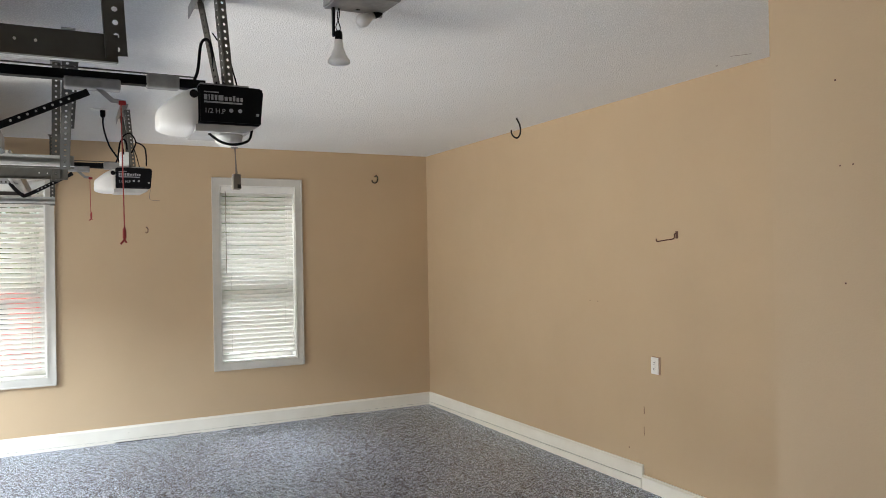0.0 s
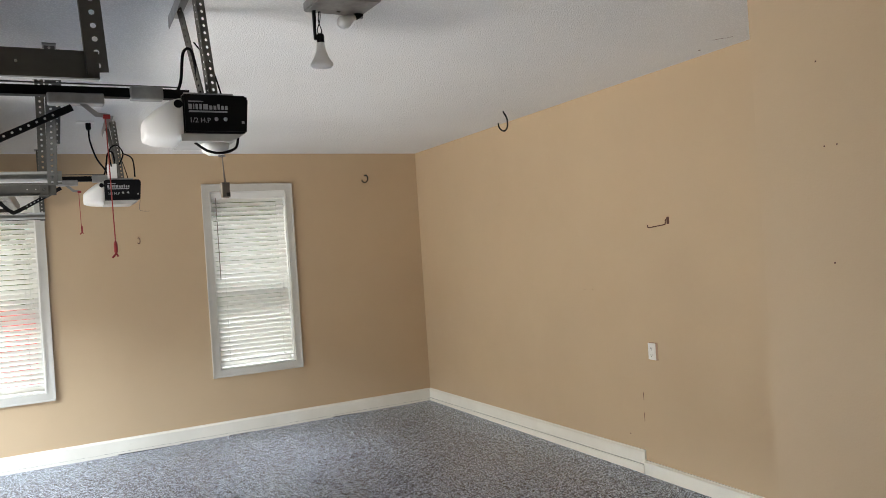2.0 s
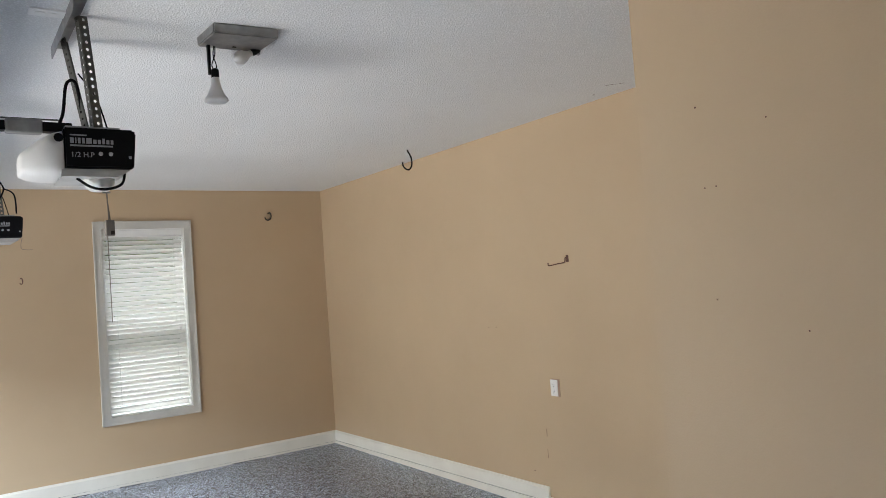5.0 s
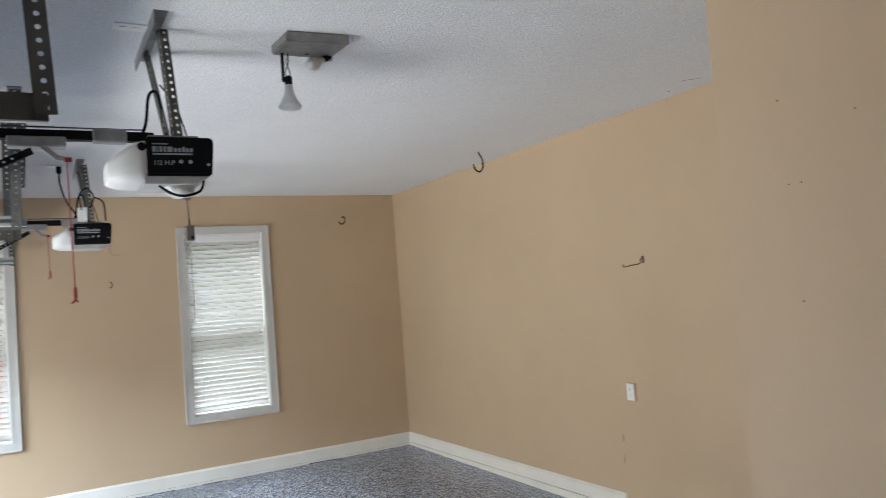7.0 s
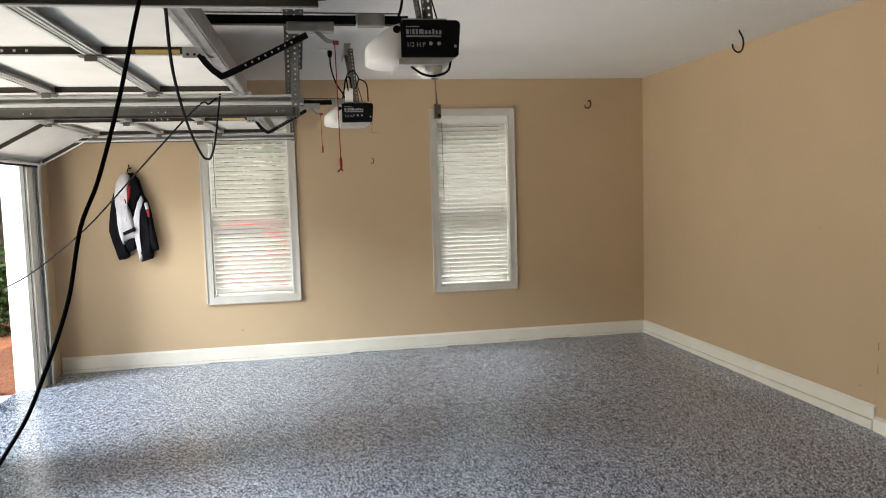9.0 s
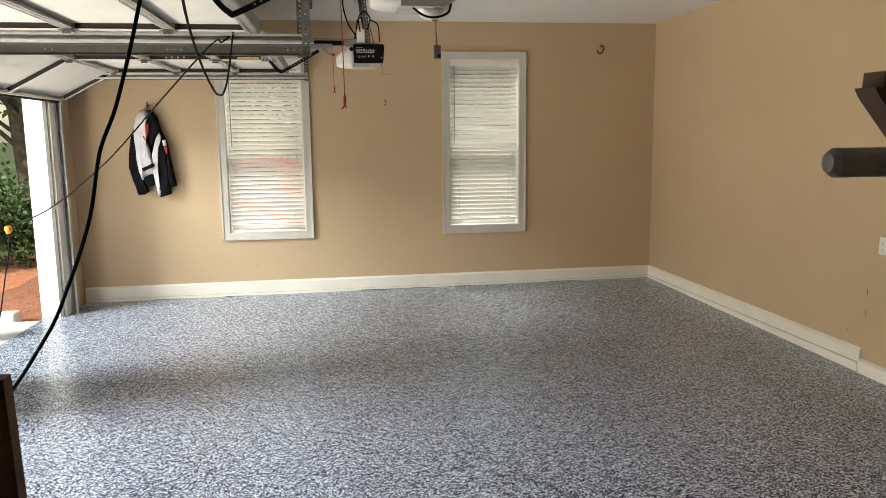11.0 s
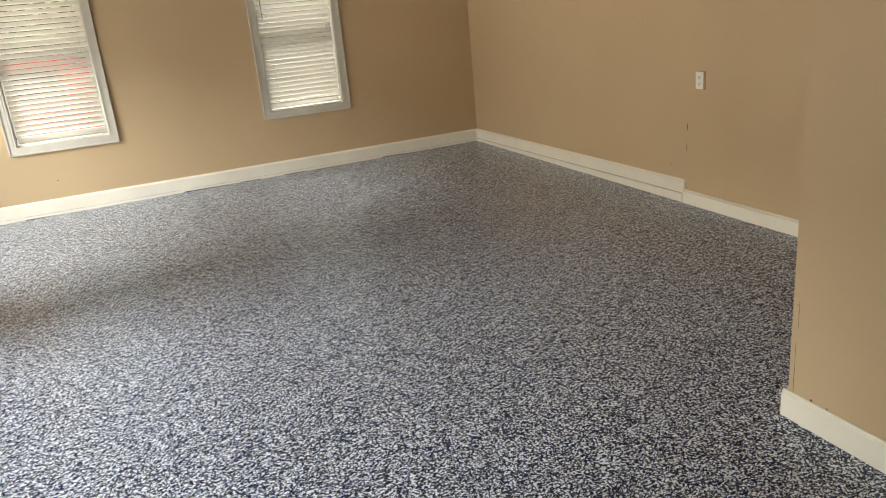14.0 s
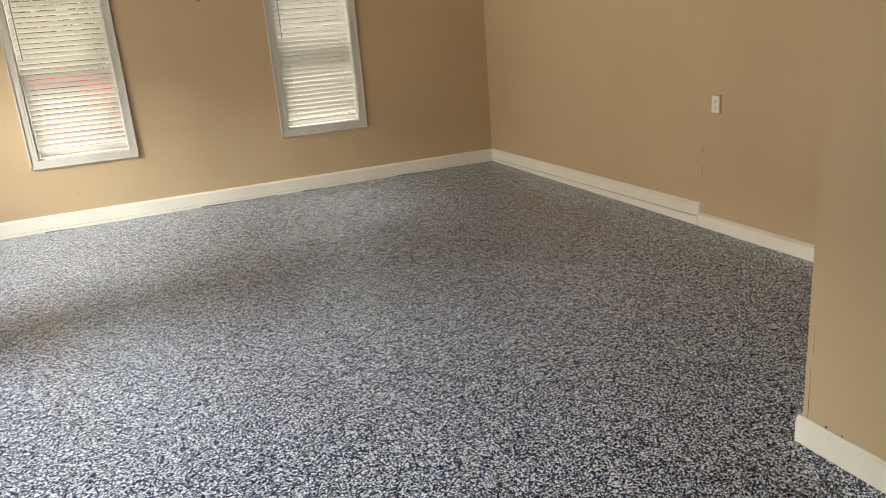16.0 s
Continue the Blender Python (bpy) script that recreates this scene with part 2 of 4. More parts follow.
def solid(name, bm, mat, label, category, kind="", group="", smooth=False, at=(0, 0, 0)):
    """A top-level thing that is one mesh."""
    bm.transform(Matrix.Translation(-Vector(at)))
    me = bpy.data.meshes.new(name)
    bmesh.ops.recalc_face_normals(bm, faces=bm.faces)
    if smooth:
        for f in bm.faces:
            f.smooth = True
    bm.to_mesh(me)
    bm.free()
    me.materials.append(mat)
    ob = new(name, me)
    ob.location = at
    ORG[ob] = Vector(at)
    return tagged(ob, label, category, group, kind)


def box(bm, x0, x1, y0, y1, z0, z1, bevel=0.0):
    t = bmesh.new()
    bmesh.ops.create_cube(t, size=1.0)
    t.transform(Matrix.Translation(((x0 + x1) / 2, (y0 + y1) / 2, (z0 + z1) / 2)) @ Matrix.Diagonal((abs(x1 - x0), abs(y1 - y0), abs(z1 - z0), 1)))
    if bevel:
        bmesh.ops.bevel(t, geom=t.edges[:], offset=bevel, segments=2, affect="EDGES", profile=0.5)
    join(bm, t)
    return bm


def join(bm, t, m=None):
    if m is not None:
        t.transform(m)
    me = bpy.data.meshes.new("joined")
    t.to_mesh(me)
    t.free()
    bm.from_mesh(me)
    bpy.data.meshes.remove(me)
    return bm


def boxed(*a, **k):
    return box(bmesh.new(), *a, **k)


def smooth_path(points, steps=6):
    """Catmull-Rom through the points."""
    p = [Vector(q) for q in points]
    if len(p) < 3:
        return p
    out = []
    for i in range(len(p) - 1):
        a, b, c, d = p[max(i - 1, 0)], p[i], p[i + 1], p[min(i + 2, len(p) - 1)]
        for s in range(steps):
            u = s / steps
            out.append(0.5 * (2 * b + (c - a) * u + (2 * a - 5 * b + 4 * c - d) * u * u + (3 * b - a - 3 * c + d) * u ** 3))
    out.append(p[-1])
    return out


def tube(bm, points, radius, sides=8, steps=6, curve=True):
    pts = smooth_path(points, steps) if curve else [Vector(q) for q in points]
    radii = radius if isinstance(radius, (list, tuple)) else None
    rings = []
    side = None
    for i, p in enumerate(pts):
        d = (pts[min(i + 1, len(pts) - 1)] - pts[max(i - 1, 0)]).normalized()
        if side is None:
            side = d.orthogonal().normalized()
        side = (side - d * side.dot(d)).normalized()
        up = d.cross(side)
        r = radius if radii is None else radii[0] + (radii[1] - radii[0]) * i / (len(pts) - 1)
        rings.append([bm.verts.new(p + r * (math.cos(2 * math.pi * k / sides) * side + math.sin(2 * math.pi * k / sides) * up)) for k in range(sides)])
    for a, b in zip(rings, rings[1:]):
        for k in range(sides):
            bm.faces.new((a[k], a[(k + 1) % sides], b[(k + 1) % sides], b[k]))
    bm.faces.new(rings[0][::-1])
    bm.faces.new(rings[-1])
    return bm


def tubed(*a, **k):
    return tube(bmesh.new(), *a, **k)


def lathe(profile, at, axis="z", sides=20):
    """Turned shape from (radius, height) pairs."""
    bm = bmesh.new()
    rings = []
    for r, h in profile:
        ring = []
        for k in range(sides):
            a = 2 * math.pi * k / sides
            v = Vector((r * math.cos(a), r * math.sin(a), h))
            if axis == "x":
                v = Vector((v.z, v.x, v.y))
            elif axis == "y":
                v = Vector((v.x, v.z, v.y))
            ring.append(bm.verts.new(v + Vector(at)))
        rings.append(ring)
    for a, b in zip(rings, rings[1:]):
        for k in range(sides):
            bm.faces.new((a[k], a[(k + 1) % sides], b[(k + 1) % sides], b[k]))
    bm.faces.new(rings[0][::-1])
    bm.faces.new(rings[-1])
    return bm


def prism(outline, lo, hi, axis="y"):
    """A flat outline of (a, b) pairs, extruded along an axis from lo to hi."""
    bm = bmesh.new()

    def at(a, b, c):
        return {"y": (a, c, b), "x": (c, a, b), "z": (a, b, c)}[axis]

    f = [bm.verts.new(at(a, b, lo)) for a, b in outline]
    g = [bm.verts.new(at(a, b, hi)) for a, b in outline]
    bm.faces.new(f)
    bm.faces.new(g[::-1])
    n = len(outline)
    for i in range(n):
        bm.faces.new((f[i], f[(i + 1) % n], g[(i + 1) % n], g[i]))
    return bm


def punched(length, width, pitch, hole, thick):
    """A steel strip along +z, in the xz plane, with a row of round holes."""
    bm = bmesh.new()
    n = max(1, round(length / pitch))
    step = length / n
    for i in range(n):
        cz = (i + 0.5) * step
        outer = [(width / 2, 0), (width / 2, step / 2), (0, step / 2), (-width / 2, step / 2), (-width / 2, 0), (-width / 2, -step / 2), (0, -step / 2), (width / 2, -step / 2)]
        rings = []
        for y in (-thick / 2, thick / 2):
            o = [bm.verts.new((a, y, cz + b)) for a, b in outer]
            q = [bm.verts.new((hole * math.cos(k * math.pi / 4), y, cz + hole * math.sin(k * math.pi / 4))) for k in range(8)]
            rings.append((o, q))
        for k in range(8):
            j = (k + 1) % 8
            bm.faces.new((rings[0][0][k], rings[0][0][j], rings[0][1][j], rings[0][1][k]))
            bm.faces.new((rings[1][0][k], rings[1][1][k], rings[1][1][j], rings[1][0][j]))
            bm.faces.new((rings[0][1][k], rings[0][1][j], rings[1][1][j], rings[1][1][k]))
        for k in (0, 3, 4, 7):
            j = (k + 1) % 8
            bm.faces.new((rings[0][0][k], rings[1][0][k], rings[1][0][j], rings[0][0][j]))
    bmesh.ops.remove_doubles(bm, verts=bm.verts[:], dist=1e-5)
    return bm


def punched_between(a, b, width=0.032, pitch=0.027, hole=0.0055, angle=True, turn=0.0):
    """A punched angle iron from a to b; its broad face looks along -y when turn is 0."""
    a, b = Vector(a), Vector(b)
    d = b - a
    bm = punched(d.length, width, pitch, hole, 0.003)
    if angle:
        t = punched(d.length, width, pitch, hole, 0.003)
        join(bm, t, Matrix.Translation((width / 2, width / 2 + 0.0015, 0)) @ Matrix.Rotation(radians(90), 4, "Z"))
    q = d.to_track_quat("Z", "Y").to_matrix().to_4x4()
    if abs(d.x) < 1e-6 and abs(d.y) < 1e-6:
        q = Matrix.Identity(4) if d.z > 0 else Matrix.Rotation(math.pi, 4, "X")
    bm.transform(Matrix.Translation(a) @ q @ Matrix.Rotation(radians(turn), 4, "Z"))
    return bm


def text_mesh(body, size, m, depth=0.0006):
    cu = bpy.data.curves.new("lettering", "FONT")
    cu.body, cu.size, cu.extrude, cu.align_x, cu.align_y = body, size, depth, "LEFT", "CENTER"
    ob = bpy.data.objects.new("lettering", cu)
    me = bpy.data.meshes.new_from_object(ob)
    bm = bmesh.new()
    bm.from_mesh(me)
    bm.transform(m)
    bpy.data.objects.remove(ob)
    bpy.data.curves.remove(cu)
    bpy.data.meshes.remove(me)
    return bm


# ---- structure ----
H = 2.74                       # ceiling height
X_WEST, X_OUT = -5.98, -6.17   # inner and outer face of the door wall
Y_SOUTH = -9.6
X_BUMP, Y_BUMP = -1.563, -5.845
SLOPE = 0.0075                 # the floor falls towards the doors


def floor_z(x):
    return SLOPE * x


bm = bmesh.new()
xs = [0.3, -2.0, -4.0, X_OUT + 0.02]
top = [[bm.verts.new((x, y, floor_z(x))) for x in xs] for y in (Y_SOUTH - 0.2, 0.2)]
low = [[bm.verts.new((x, y, -0.3)) for x in xs] for y in (Y_SOUTH - 0.2, 0.2)]
for i in range(3):
    bm.faces.new((top[0][i], top[0][i + 1], top[1][i + 1], top[1][i]))
    bm.faces.new((low[0][i], low[1][i], low[1][i + 1], low[0][i + 1]))
    for k in (0, 1):
        bm.faces.new((top[k][i], low[k][i], low[k][i + 1], top[k][i + 1]))
for i in (0, 3):
    bm.faces.new((top[0][i], top[1][i], low[1][i], low[0][i]))
solid("floor", bm, FLAKE, "grey epoxy floor with white, black and navy flakes", "floor", "structure")

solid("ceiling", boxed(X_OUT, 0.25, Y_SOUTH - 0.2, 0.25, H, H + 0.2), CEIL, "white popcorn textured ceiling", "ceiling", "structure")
# roof slab keeps the sun off the walls' tops
solid("roof", prism([(X_OUT - 0.55, H + 0.21), (-3.0, H + 1.5), (0.8, H + 0.21)], Y_SOUTH - 0.6, 0.6, "y"), ROOFING, "dark shingle roof over the garage", "roof", "structure")


def wall_with_holes(name, axis, face, back, a0, a1, z0, z1, holes, mat, label):
    """A thick wall along an axis ('x' or 'y') with rectangular openings (a0, a1, z0, z1)."""
    bm = bmesh.new()

    def put(p0, p1, q0, q1):
        if p1 - p0 > 1e-4 and q1 - q0 > 1e-4:
            if axis == "x":
                box(bm, p0, p1, face, back, q0, q1)
            else:
                box(bm, face, back, p0, p1, q0, q1)

    at = a0
    for h0, h1, hz0, hz1 in sorted(holes):
        put(at, h0, z0, z1)
        put(h0, h1, z0, hz0)
        put(h0, h1, hz1, z1)
        at = h1
    put(at, a1, z0, z1)
    return solid(name, bm, mat, label, "wall", "structure")


WINDOWS = {"window_1": (-4.588, -3.672, 0.552, 2.44), "window_2": (-2.315, -1.423, 0.556, 2.44)}
CASING = 0.072
holes = [(a + CASING, b - CASING, c + CASING, d - CASING) for a, b, c, d in WINDOWS.values()]
wall_with_holes("wall_north", "x", 0.0, 0.2, X_OUT, 0.2, -0.1, H, holes, WALL, "tan painted drywall with two windows")
wall_with_holes("wall_east", "y", 0.0, 0.2, Y_BUMP, 0.0, -0.1, H, [], WALL, "tan painted drywall with patched spots")
DOORS = {"far": (-2.62, -0.56), "near": (-5.5, -3.42)}
DOOR_TOP = 2.02
wall_with_holes("wall_west", "y", X_WEST, X_OUT, Y_SOUTH, 0.0, -0.1, H, [(a, b, -0.1, DOOR_TOP) for a, b in DOORS.values()], WALL, "tan wall with two garage door openings")
bm = boxed(X_BUMP, 0.2, Y_BUMP - 0.12, Y_BUMP, -0.1, H)
box(bm, X_BUMP, X_BUMP + 0.12, Y_SOUTH, Y_BUMP - 0.12, -0.1, H)
solid("wall_partition", bm, WALL, "tan painted wall corner that juts into the garage", "wall", "structure")
solid("wall_south", boxed(X_OUT, X_BUMP + 0.12, Y_SOUTH - 0.2, Y_SOUTH, -0.1, H), WALL, "plain tan painted wall", "wall", "structure")


for a, b in DOORS.values():
    q = boxed(X_OUT - 0.01, X_WEST + 0.004, b - 0.012, b, floor_z(X_WEST) - 0.02, DOOR_TOP - 0.012)
    solid("trim", q, JAMB, "white painted door jamb", "trim", "structure")
    q = boxed(X_OUT - 0.01, X_WEST + 0.004, a, a + 0.012, floor_z(X_WEST) - 0.02, DOOR_TOP - 0.012)
    solid("trim", q, JAMB, "white painted door jamb", "trim", "structure")
    q = boxed(X_OUT - 0.01, X_WEST + 0.004, a, b, DOOR_TOP - 0.012, DOOR_TOP)
    solid("trim", q, JAMB, "white painted door head", "trim", "structure")
    for y0, y1 in ((b - 0.026, b - 0.012), (a + 0.012, a + 0.026)):
        solid("trim", boxed(X_WEST - 0.03, X_WEST + 0.002, y0, y1, floor_z(X_WEST), DOOR_TOP - 0.012), DULL, "grey weatherstrip on the jamb", "trim", "structure")


# jamb boards that carry the tracks, on the room side
for y0, y1 in ((-0.556, -0.40), (-2.80, -2.624), (-3.416, -3.24), (-5.66, -5.504)):
    solid("trim", boxed(X_WEST, X_WEST + 0.018, y0, y1, floor_z(X_WEST), DOOR_TOP + 0.1, bevel=0.002), JAMB, "painted board beside the door opening", "trim", "structure")


def baseboard(name, axis, wall, sign, a0, a1, top0, top1, low0, low1, thick, lip=0.018):
    """A moulded board along a wall with a stepped top; tops and bottoms may run out of level."""
    bm = bmesh.new()
    n = 8
    prof = lambda lo, hi: [(0, lo), (thick, lo), (thick, hi - lip), (thick * 0.55, hi - lip * 0.4), (thick * 0.45, hi), (0, hi)]
    rings = []
    for i in range(n + 1):
        u = i / n
        a = a0 + (a1 - a0) * u
        ring = []
        for off, z in prof(low0 + (low1 - low0) * u, top0 + (top1 - top0) * u):
            w = wall + sign * off + (0 if off == 0 else sign * 0.0012 * math.sin(i * 2.3))
            ring.append(bm.verts.new((a, w, z) if axis == "x" else (w, a, z)))
        rings.append(ring)
    for p, q in zip(rings, rings[1:]):
        for k in range(6):
            bm.faces.new((p[k], p[(k + 1) % 6], q[(k + 1) % 6], q[k]))
    bm.faces.new(rings[0])
    bm.faces.new(rings[-1][::-1])
    return solid(name, bm, TRIM, "white painted wooden baseboard, scuffed", "baseboard", "structure")


def strip(name, axis, wall, sign, a0, a1, lo0, lo1, hi0, hi1, thick, mat, label):
    bm = bmesh.new()
    v = []
    for a, lo, hi in ((a0, lo0, hi0), (a1, lo1, hi1)):
        for off, z in ((0, lo), (thick, lo), (thick, hi), (0, hi)):
            w = wall + sign * off
            v.append(bm.verts.new((a, w, z) if axis == "x" else (w, a, z)))
    for k in range(4):
        bm.faces.new((v[k], v[(k + 1) % 4], v[4 + (k + 1) % 4], v[4 + k]))
    bm.faces.new(v[:4])
    bm.faces.new(v[4:][::-1])
    return solid(name, bm, mat, label, "trim", "structure")


# window wall: board over a low painted curb, with a broken dark joint between
baseboard("baseboard", "x", 0.0, -1, X_WEST + 0.02, -0.016, 0.112, 0.135, -0.012, 0.022, 0.016)
strip("trim", "x", 0.0, -1, X_WEST + 0.02, -0.02, -0.06, -0.01, -0.0145, 0.0195, 0.014, TRIM, "white painted curb strip below the baseboard")
strip("trim", "x", 0.0, -1, X_WEST + 0.02, -0.02, -0.0145, 0.0195, -0.012, 0.022, 0.010, GAP, "dark open joint below the baseboard")
for k, (x0, x1) in enumerate(((-3.2, -2.7), (-2.66, -2.45), (-2.2, -1.98), (-1.15, -0.85), (-4.6, -4.35), (-5.3, -5.0))):
    zb = floor_z((x0 + x1) / 2)
    strip("trim", "x", -0.0142, -1, x0, x1, zb - 0.002, zb - 0.002, zb + 0.006 - 0.0015 * (k % 3), zb + 0.003, 0.0025, GAP, "dark gap where the floor meets the curb")
# right wall, far stretch: higher board on a painted curb
baseboard("baseboard", "y", 0.0, -1, -3.45, -0.001, 0.166, 0.135, 0.068, 0.03, 0.016)
strip("trim", "y", 0.0, -1, -3.435, -0.001, -0.02, -0.02, 0.063, 0.025, 0.02, TRIM, "white painted concrete curb strip")
strip("trim", "y", 0.0, -1, -3.435, -0.001, 0.063, 0.025, 0.068, 0.03, 0.009, GAP, "dark open joint above the curb")
baseboard("baseboard", "y", 0.0, -1, Y_BUMP + 0.001, -3.451, 0.098, 0.096, -0.02, -0.02, 0.026, 0.012)
baseboard("baseboard", "y", X_BUMP, -1, Y_SOUTH, Y_BUMP + 0.016, 0.092, 0.092, -0.02, -0.02, 0.016, 0.014)
baseboard("baseboard", "x", Y_BUMP, 1, X_BUMP, -0.03, 0.092, 0.092, -0.02, -0.02, 0.016, 0.014)
baseboard("baseboard", "y", X_WEST, 1, -3.3, -2.72, 0.09, 0.09, -0.06, -0.06, 0.016)


# ---- windows and blinds ----
def window(name, a, b, c, d):
    w = thing(name, (a, 0, c), "white painted sash window with flat casing", "window", "windows of the long wall", "structure")
    k = CASING

    def casing(q):
        return part("window_frame", q, CASE, w, "white mitred casing")

    for sx in (0, 1):
        x0, x1 = (a, a + k) if sx == 0 else (b - k, b)
        o0, o1 = (a, a + k) if sx == 0 else (b, b - k)
        bm = prism([(o0, c), (o0, d), (o1, d - k), (o1, c + k)], -0.019, 0.0)
        box(bm, min(o0, o0 + (0.012 if sx == 0 else -0.012)), max(o0, o0 + (0.012 if sx == 0 else -0.012)), -0.027, -0.019, c, d)
        e = -1 if sx == 0 else 1
        box(bm, min(o1, o1 + e * 0.009), max(o1, o1 + e * 0.009), -0.0235, -0.019, c + k, d - k)
        box(bm, min(o1 + e * 0.02, o1 + e * 0.026), max(o1 + e * 0.02, o1 + e * 0.026), -0.0215, -0.019, c + k, d - k)
        casing(bm)
    bm = prism([(a, d), (b, d), (b - k, d - k), (a + k, d - k)], -0.019, 0.0)
    box(bm, a, b, -0.027, -0.019, d - 0.012, d)
    casing(bm)
    bm = prism([(a, c), (b, c), (b - k, c + k), (a + k, c + k)], -0.019, 0.0)
    box(bm, a, b, -0.027, -0.019, c, c + 0.012)
    casing(bm)
    i0, i1, j0, j1 = a + k, b - k, c + k, d - k
    for q in (boxed(i0, i0 + 0.012, 0.002, 0.2, j0, j1), boxed(i1 - 0.012, i1, 0.002, 0.2, j0, j1),
              boxed(i0 + 0.012, i1 - 0.012, 0.002, 0.2, j1 - 0.012, j1)):
        part("reveal", q, VINYL, w)
    part("window_sill", boxed(i0 + 0.012, i1 - 0.012, 0.002, 0.2, j0, j0 + 0.015, bevel=0.003), VINYL, w)
    i0, i1, j0, j1 = i0 + 0.012, i1 - 0.012, j0 + 0.015, j1 - 0.012
    mid = (j0 + j1) / 2
    for lo, hi, y in ((j0, mid + 0.02, 0.11), (mid - 0.02, j1, 0.145)):
        s = part("sash", boxed(i0, i0 + 0.04, y, y + 0.03, lo, hi), VINYL, w, "white sash")
        for q in (boxed(i1 - 0.04, i1, y, y + 0.03, lo, hi), boxed(i0 + 0.04, i1 - 0.04, y, y + 0.03, lo, lo + 0.045),
                  boxed(i0 + 0.04, i1 - 0.04, y, y + 0.03, hi - 0.04, hi)):
            part("rail", q, VINYL, s)
        g = part("pane", boxed(i0 + 0.038, i1 - 0.038, y + 0.012, y + 0.016, lo + 0.043, hi - 0.038), GLASS, s, "clear glass")
        g.visible_shadow = False
    return w


def blind(a, b, c, d, tilt):
    """A two-inch horizontal blind inside the reveal."""
    x0, x1 = a + CASING + 0.014, b - CASING - 0.014
    z1, z0 = d - CASING - 0.013, c + CASING + 0.066
    y = 0.034
    t = thing("window_blind", ((x0 + x1) / 2, y, z0), "white vinyl horizontal blind, lowered and nearly closed", "blind", "window blinds")
    part("headrail", boxed(x0 - 0.001, x1 + 0.001, y - 0.036, y + 0.028, z1 - 0.058, z1, bevel=0.003), VINYL, t, "white valance")
    part("bottom_rail", boxed(x0, x1, y - 0.026, y + 0.02, z0, z0 + 0.018, bevel=0.004), VINYL, t)
    n = 36
    hi, lo = z1 - 0.075, z0 + 0.045
    # one curved slat shared by all
    bm = bmesh.new()
    rows = []
    for k in range(5):
        u = -1 + k / 2
        rows.append([(u * 0.025, -0.0055 * (1 - u * u))])
    up, dn = [], []
    for (yy, zz), in rows:
        up.append([bm.verts.new((x, yy, zz + 0.0012)) for x in (-(x1 - x0) / 2, (x1 - x0) / 2)])
        dn.append([bm.verts.new((x, yy, zz - 0.0012)) for x in (-(x1 - x0) / 2, (x1 - x0) / 2)])
    for k in range(4):
        bm.faces.new((up[k][0], up[k][1], up[k + 1][1], up[k + 1][0]))
        bm.faces.new((dn[k][0], dn[k + 1][0], dn[k + 1][1], dn[k][1]))
        bm.faces.new((up[k][0], up[k + 1][0], dn[k + 1][0], dn[k][0]))
        bm.faces.new((up[k][1], dn[k][1], dn[k + 1][1], up[k + 1][1]))
    for k in (0, 4):
        bm.faces.new((up[k][0], dn[k][0], dn[k][1], up[k][1]))
    bmesh.ops.recalc_face_normals(bm, faces=bm.faces)
    me = bpy.data.meshes.new("slat")
    bm.to_mesh(me)
    bm.free()
    me.materials.append(SLAT)
    for i in range(n):
        s = new("slat", me)
        s.parent = t
        z = lo + (hi - lo) * i / (n - 1)
        s.location = (random.uniform(-0.002, 0.002), random.uniform(-0.0015, 0.0015), z - z0 + random.uniform(-0.001, 0.001))
        s.rotation_euler = (radians(tilt + random.uniform(-1.6, 1.6)), radians(random.uniform(-0.12, 0.12)), 0)
    for fx in (0.13, 0.87):
        x = x0 + (x1 - x0) * fx
        part("ladder_cord", tubed([(x, y - 0.027, z0 + 0.01), (x, y - 0.027, z1 - 0.05)], 0.0014, 6, curve=False), VINYL, t)
    part("tilt_wand", tubed([(x0 + 0.045, y - 0.036, z1 - 0.05), (x0 + 0.047, y - 0.037, z1 - 0.85)], 0.004, 8, curve=False), BEIGE, t, "dark plastic wand")
    part("lift_cord", tubed([(x1 - 0.06, y - 0.034, z1 - 0.05), (x1 - 0.058, y - 0.036, z1 - 0.95)], 0.0018, 6, curve=False), VINYL, t)
    part("cord_tassel", lathe([(0.004, 0), (0.008, 0.004), (0.006, 0.03), (0.002, 0.035)], (x1 - 0.058, y - 0.036, z1 - 0.985), sides=10), VINYL, t)
    return t


for name, (a, b, c, d) in WINDOWS.items():
    window(name, a, b, c, d)
    blind(a, b, c, d, 47 if name == "window_1" else 52)


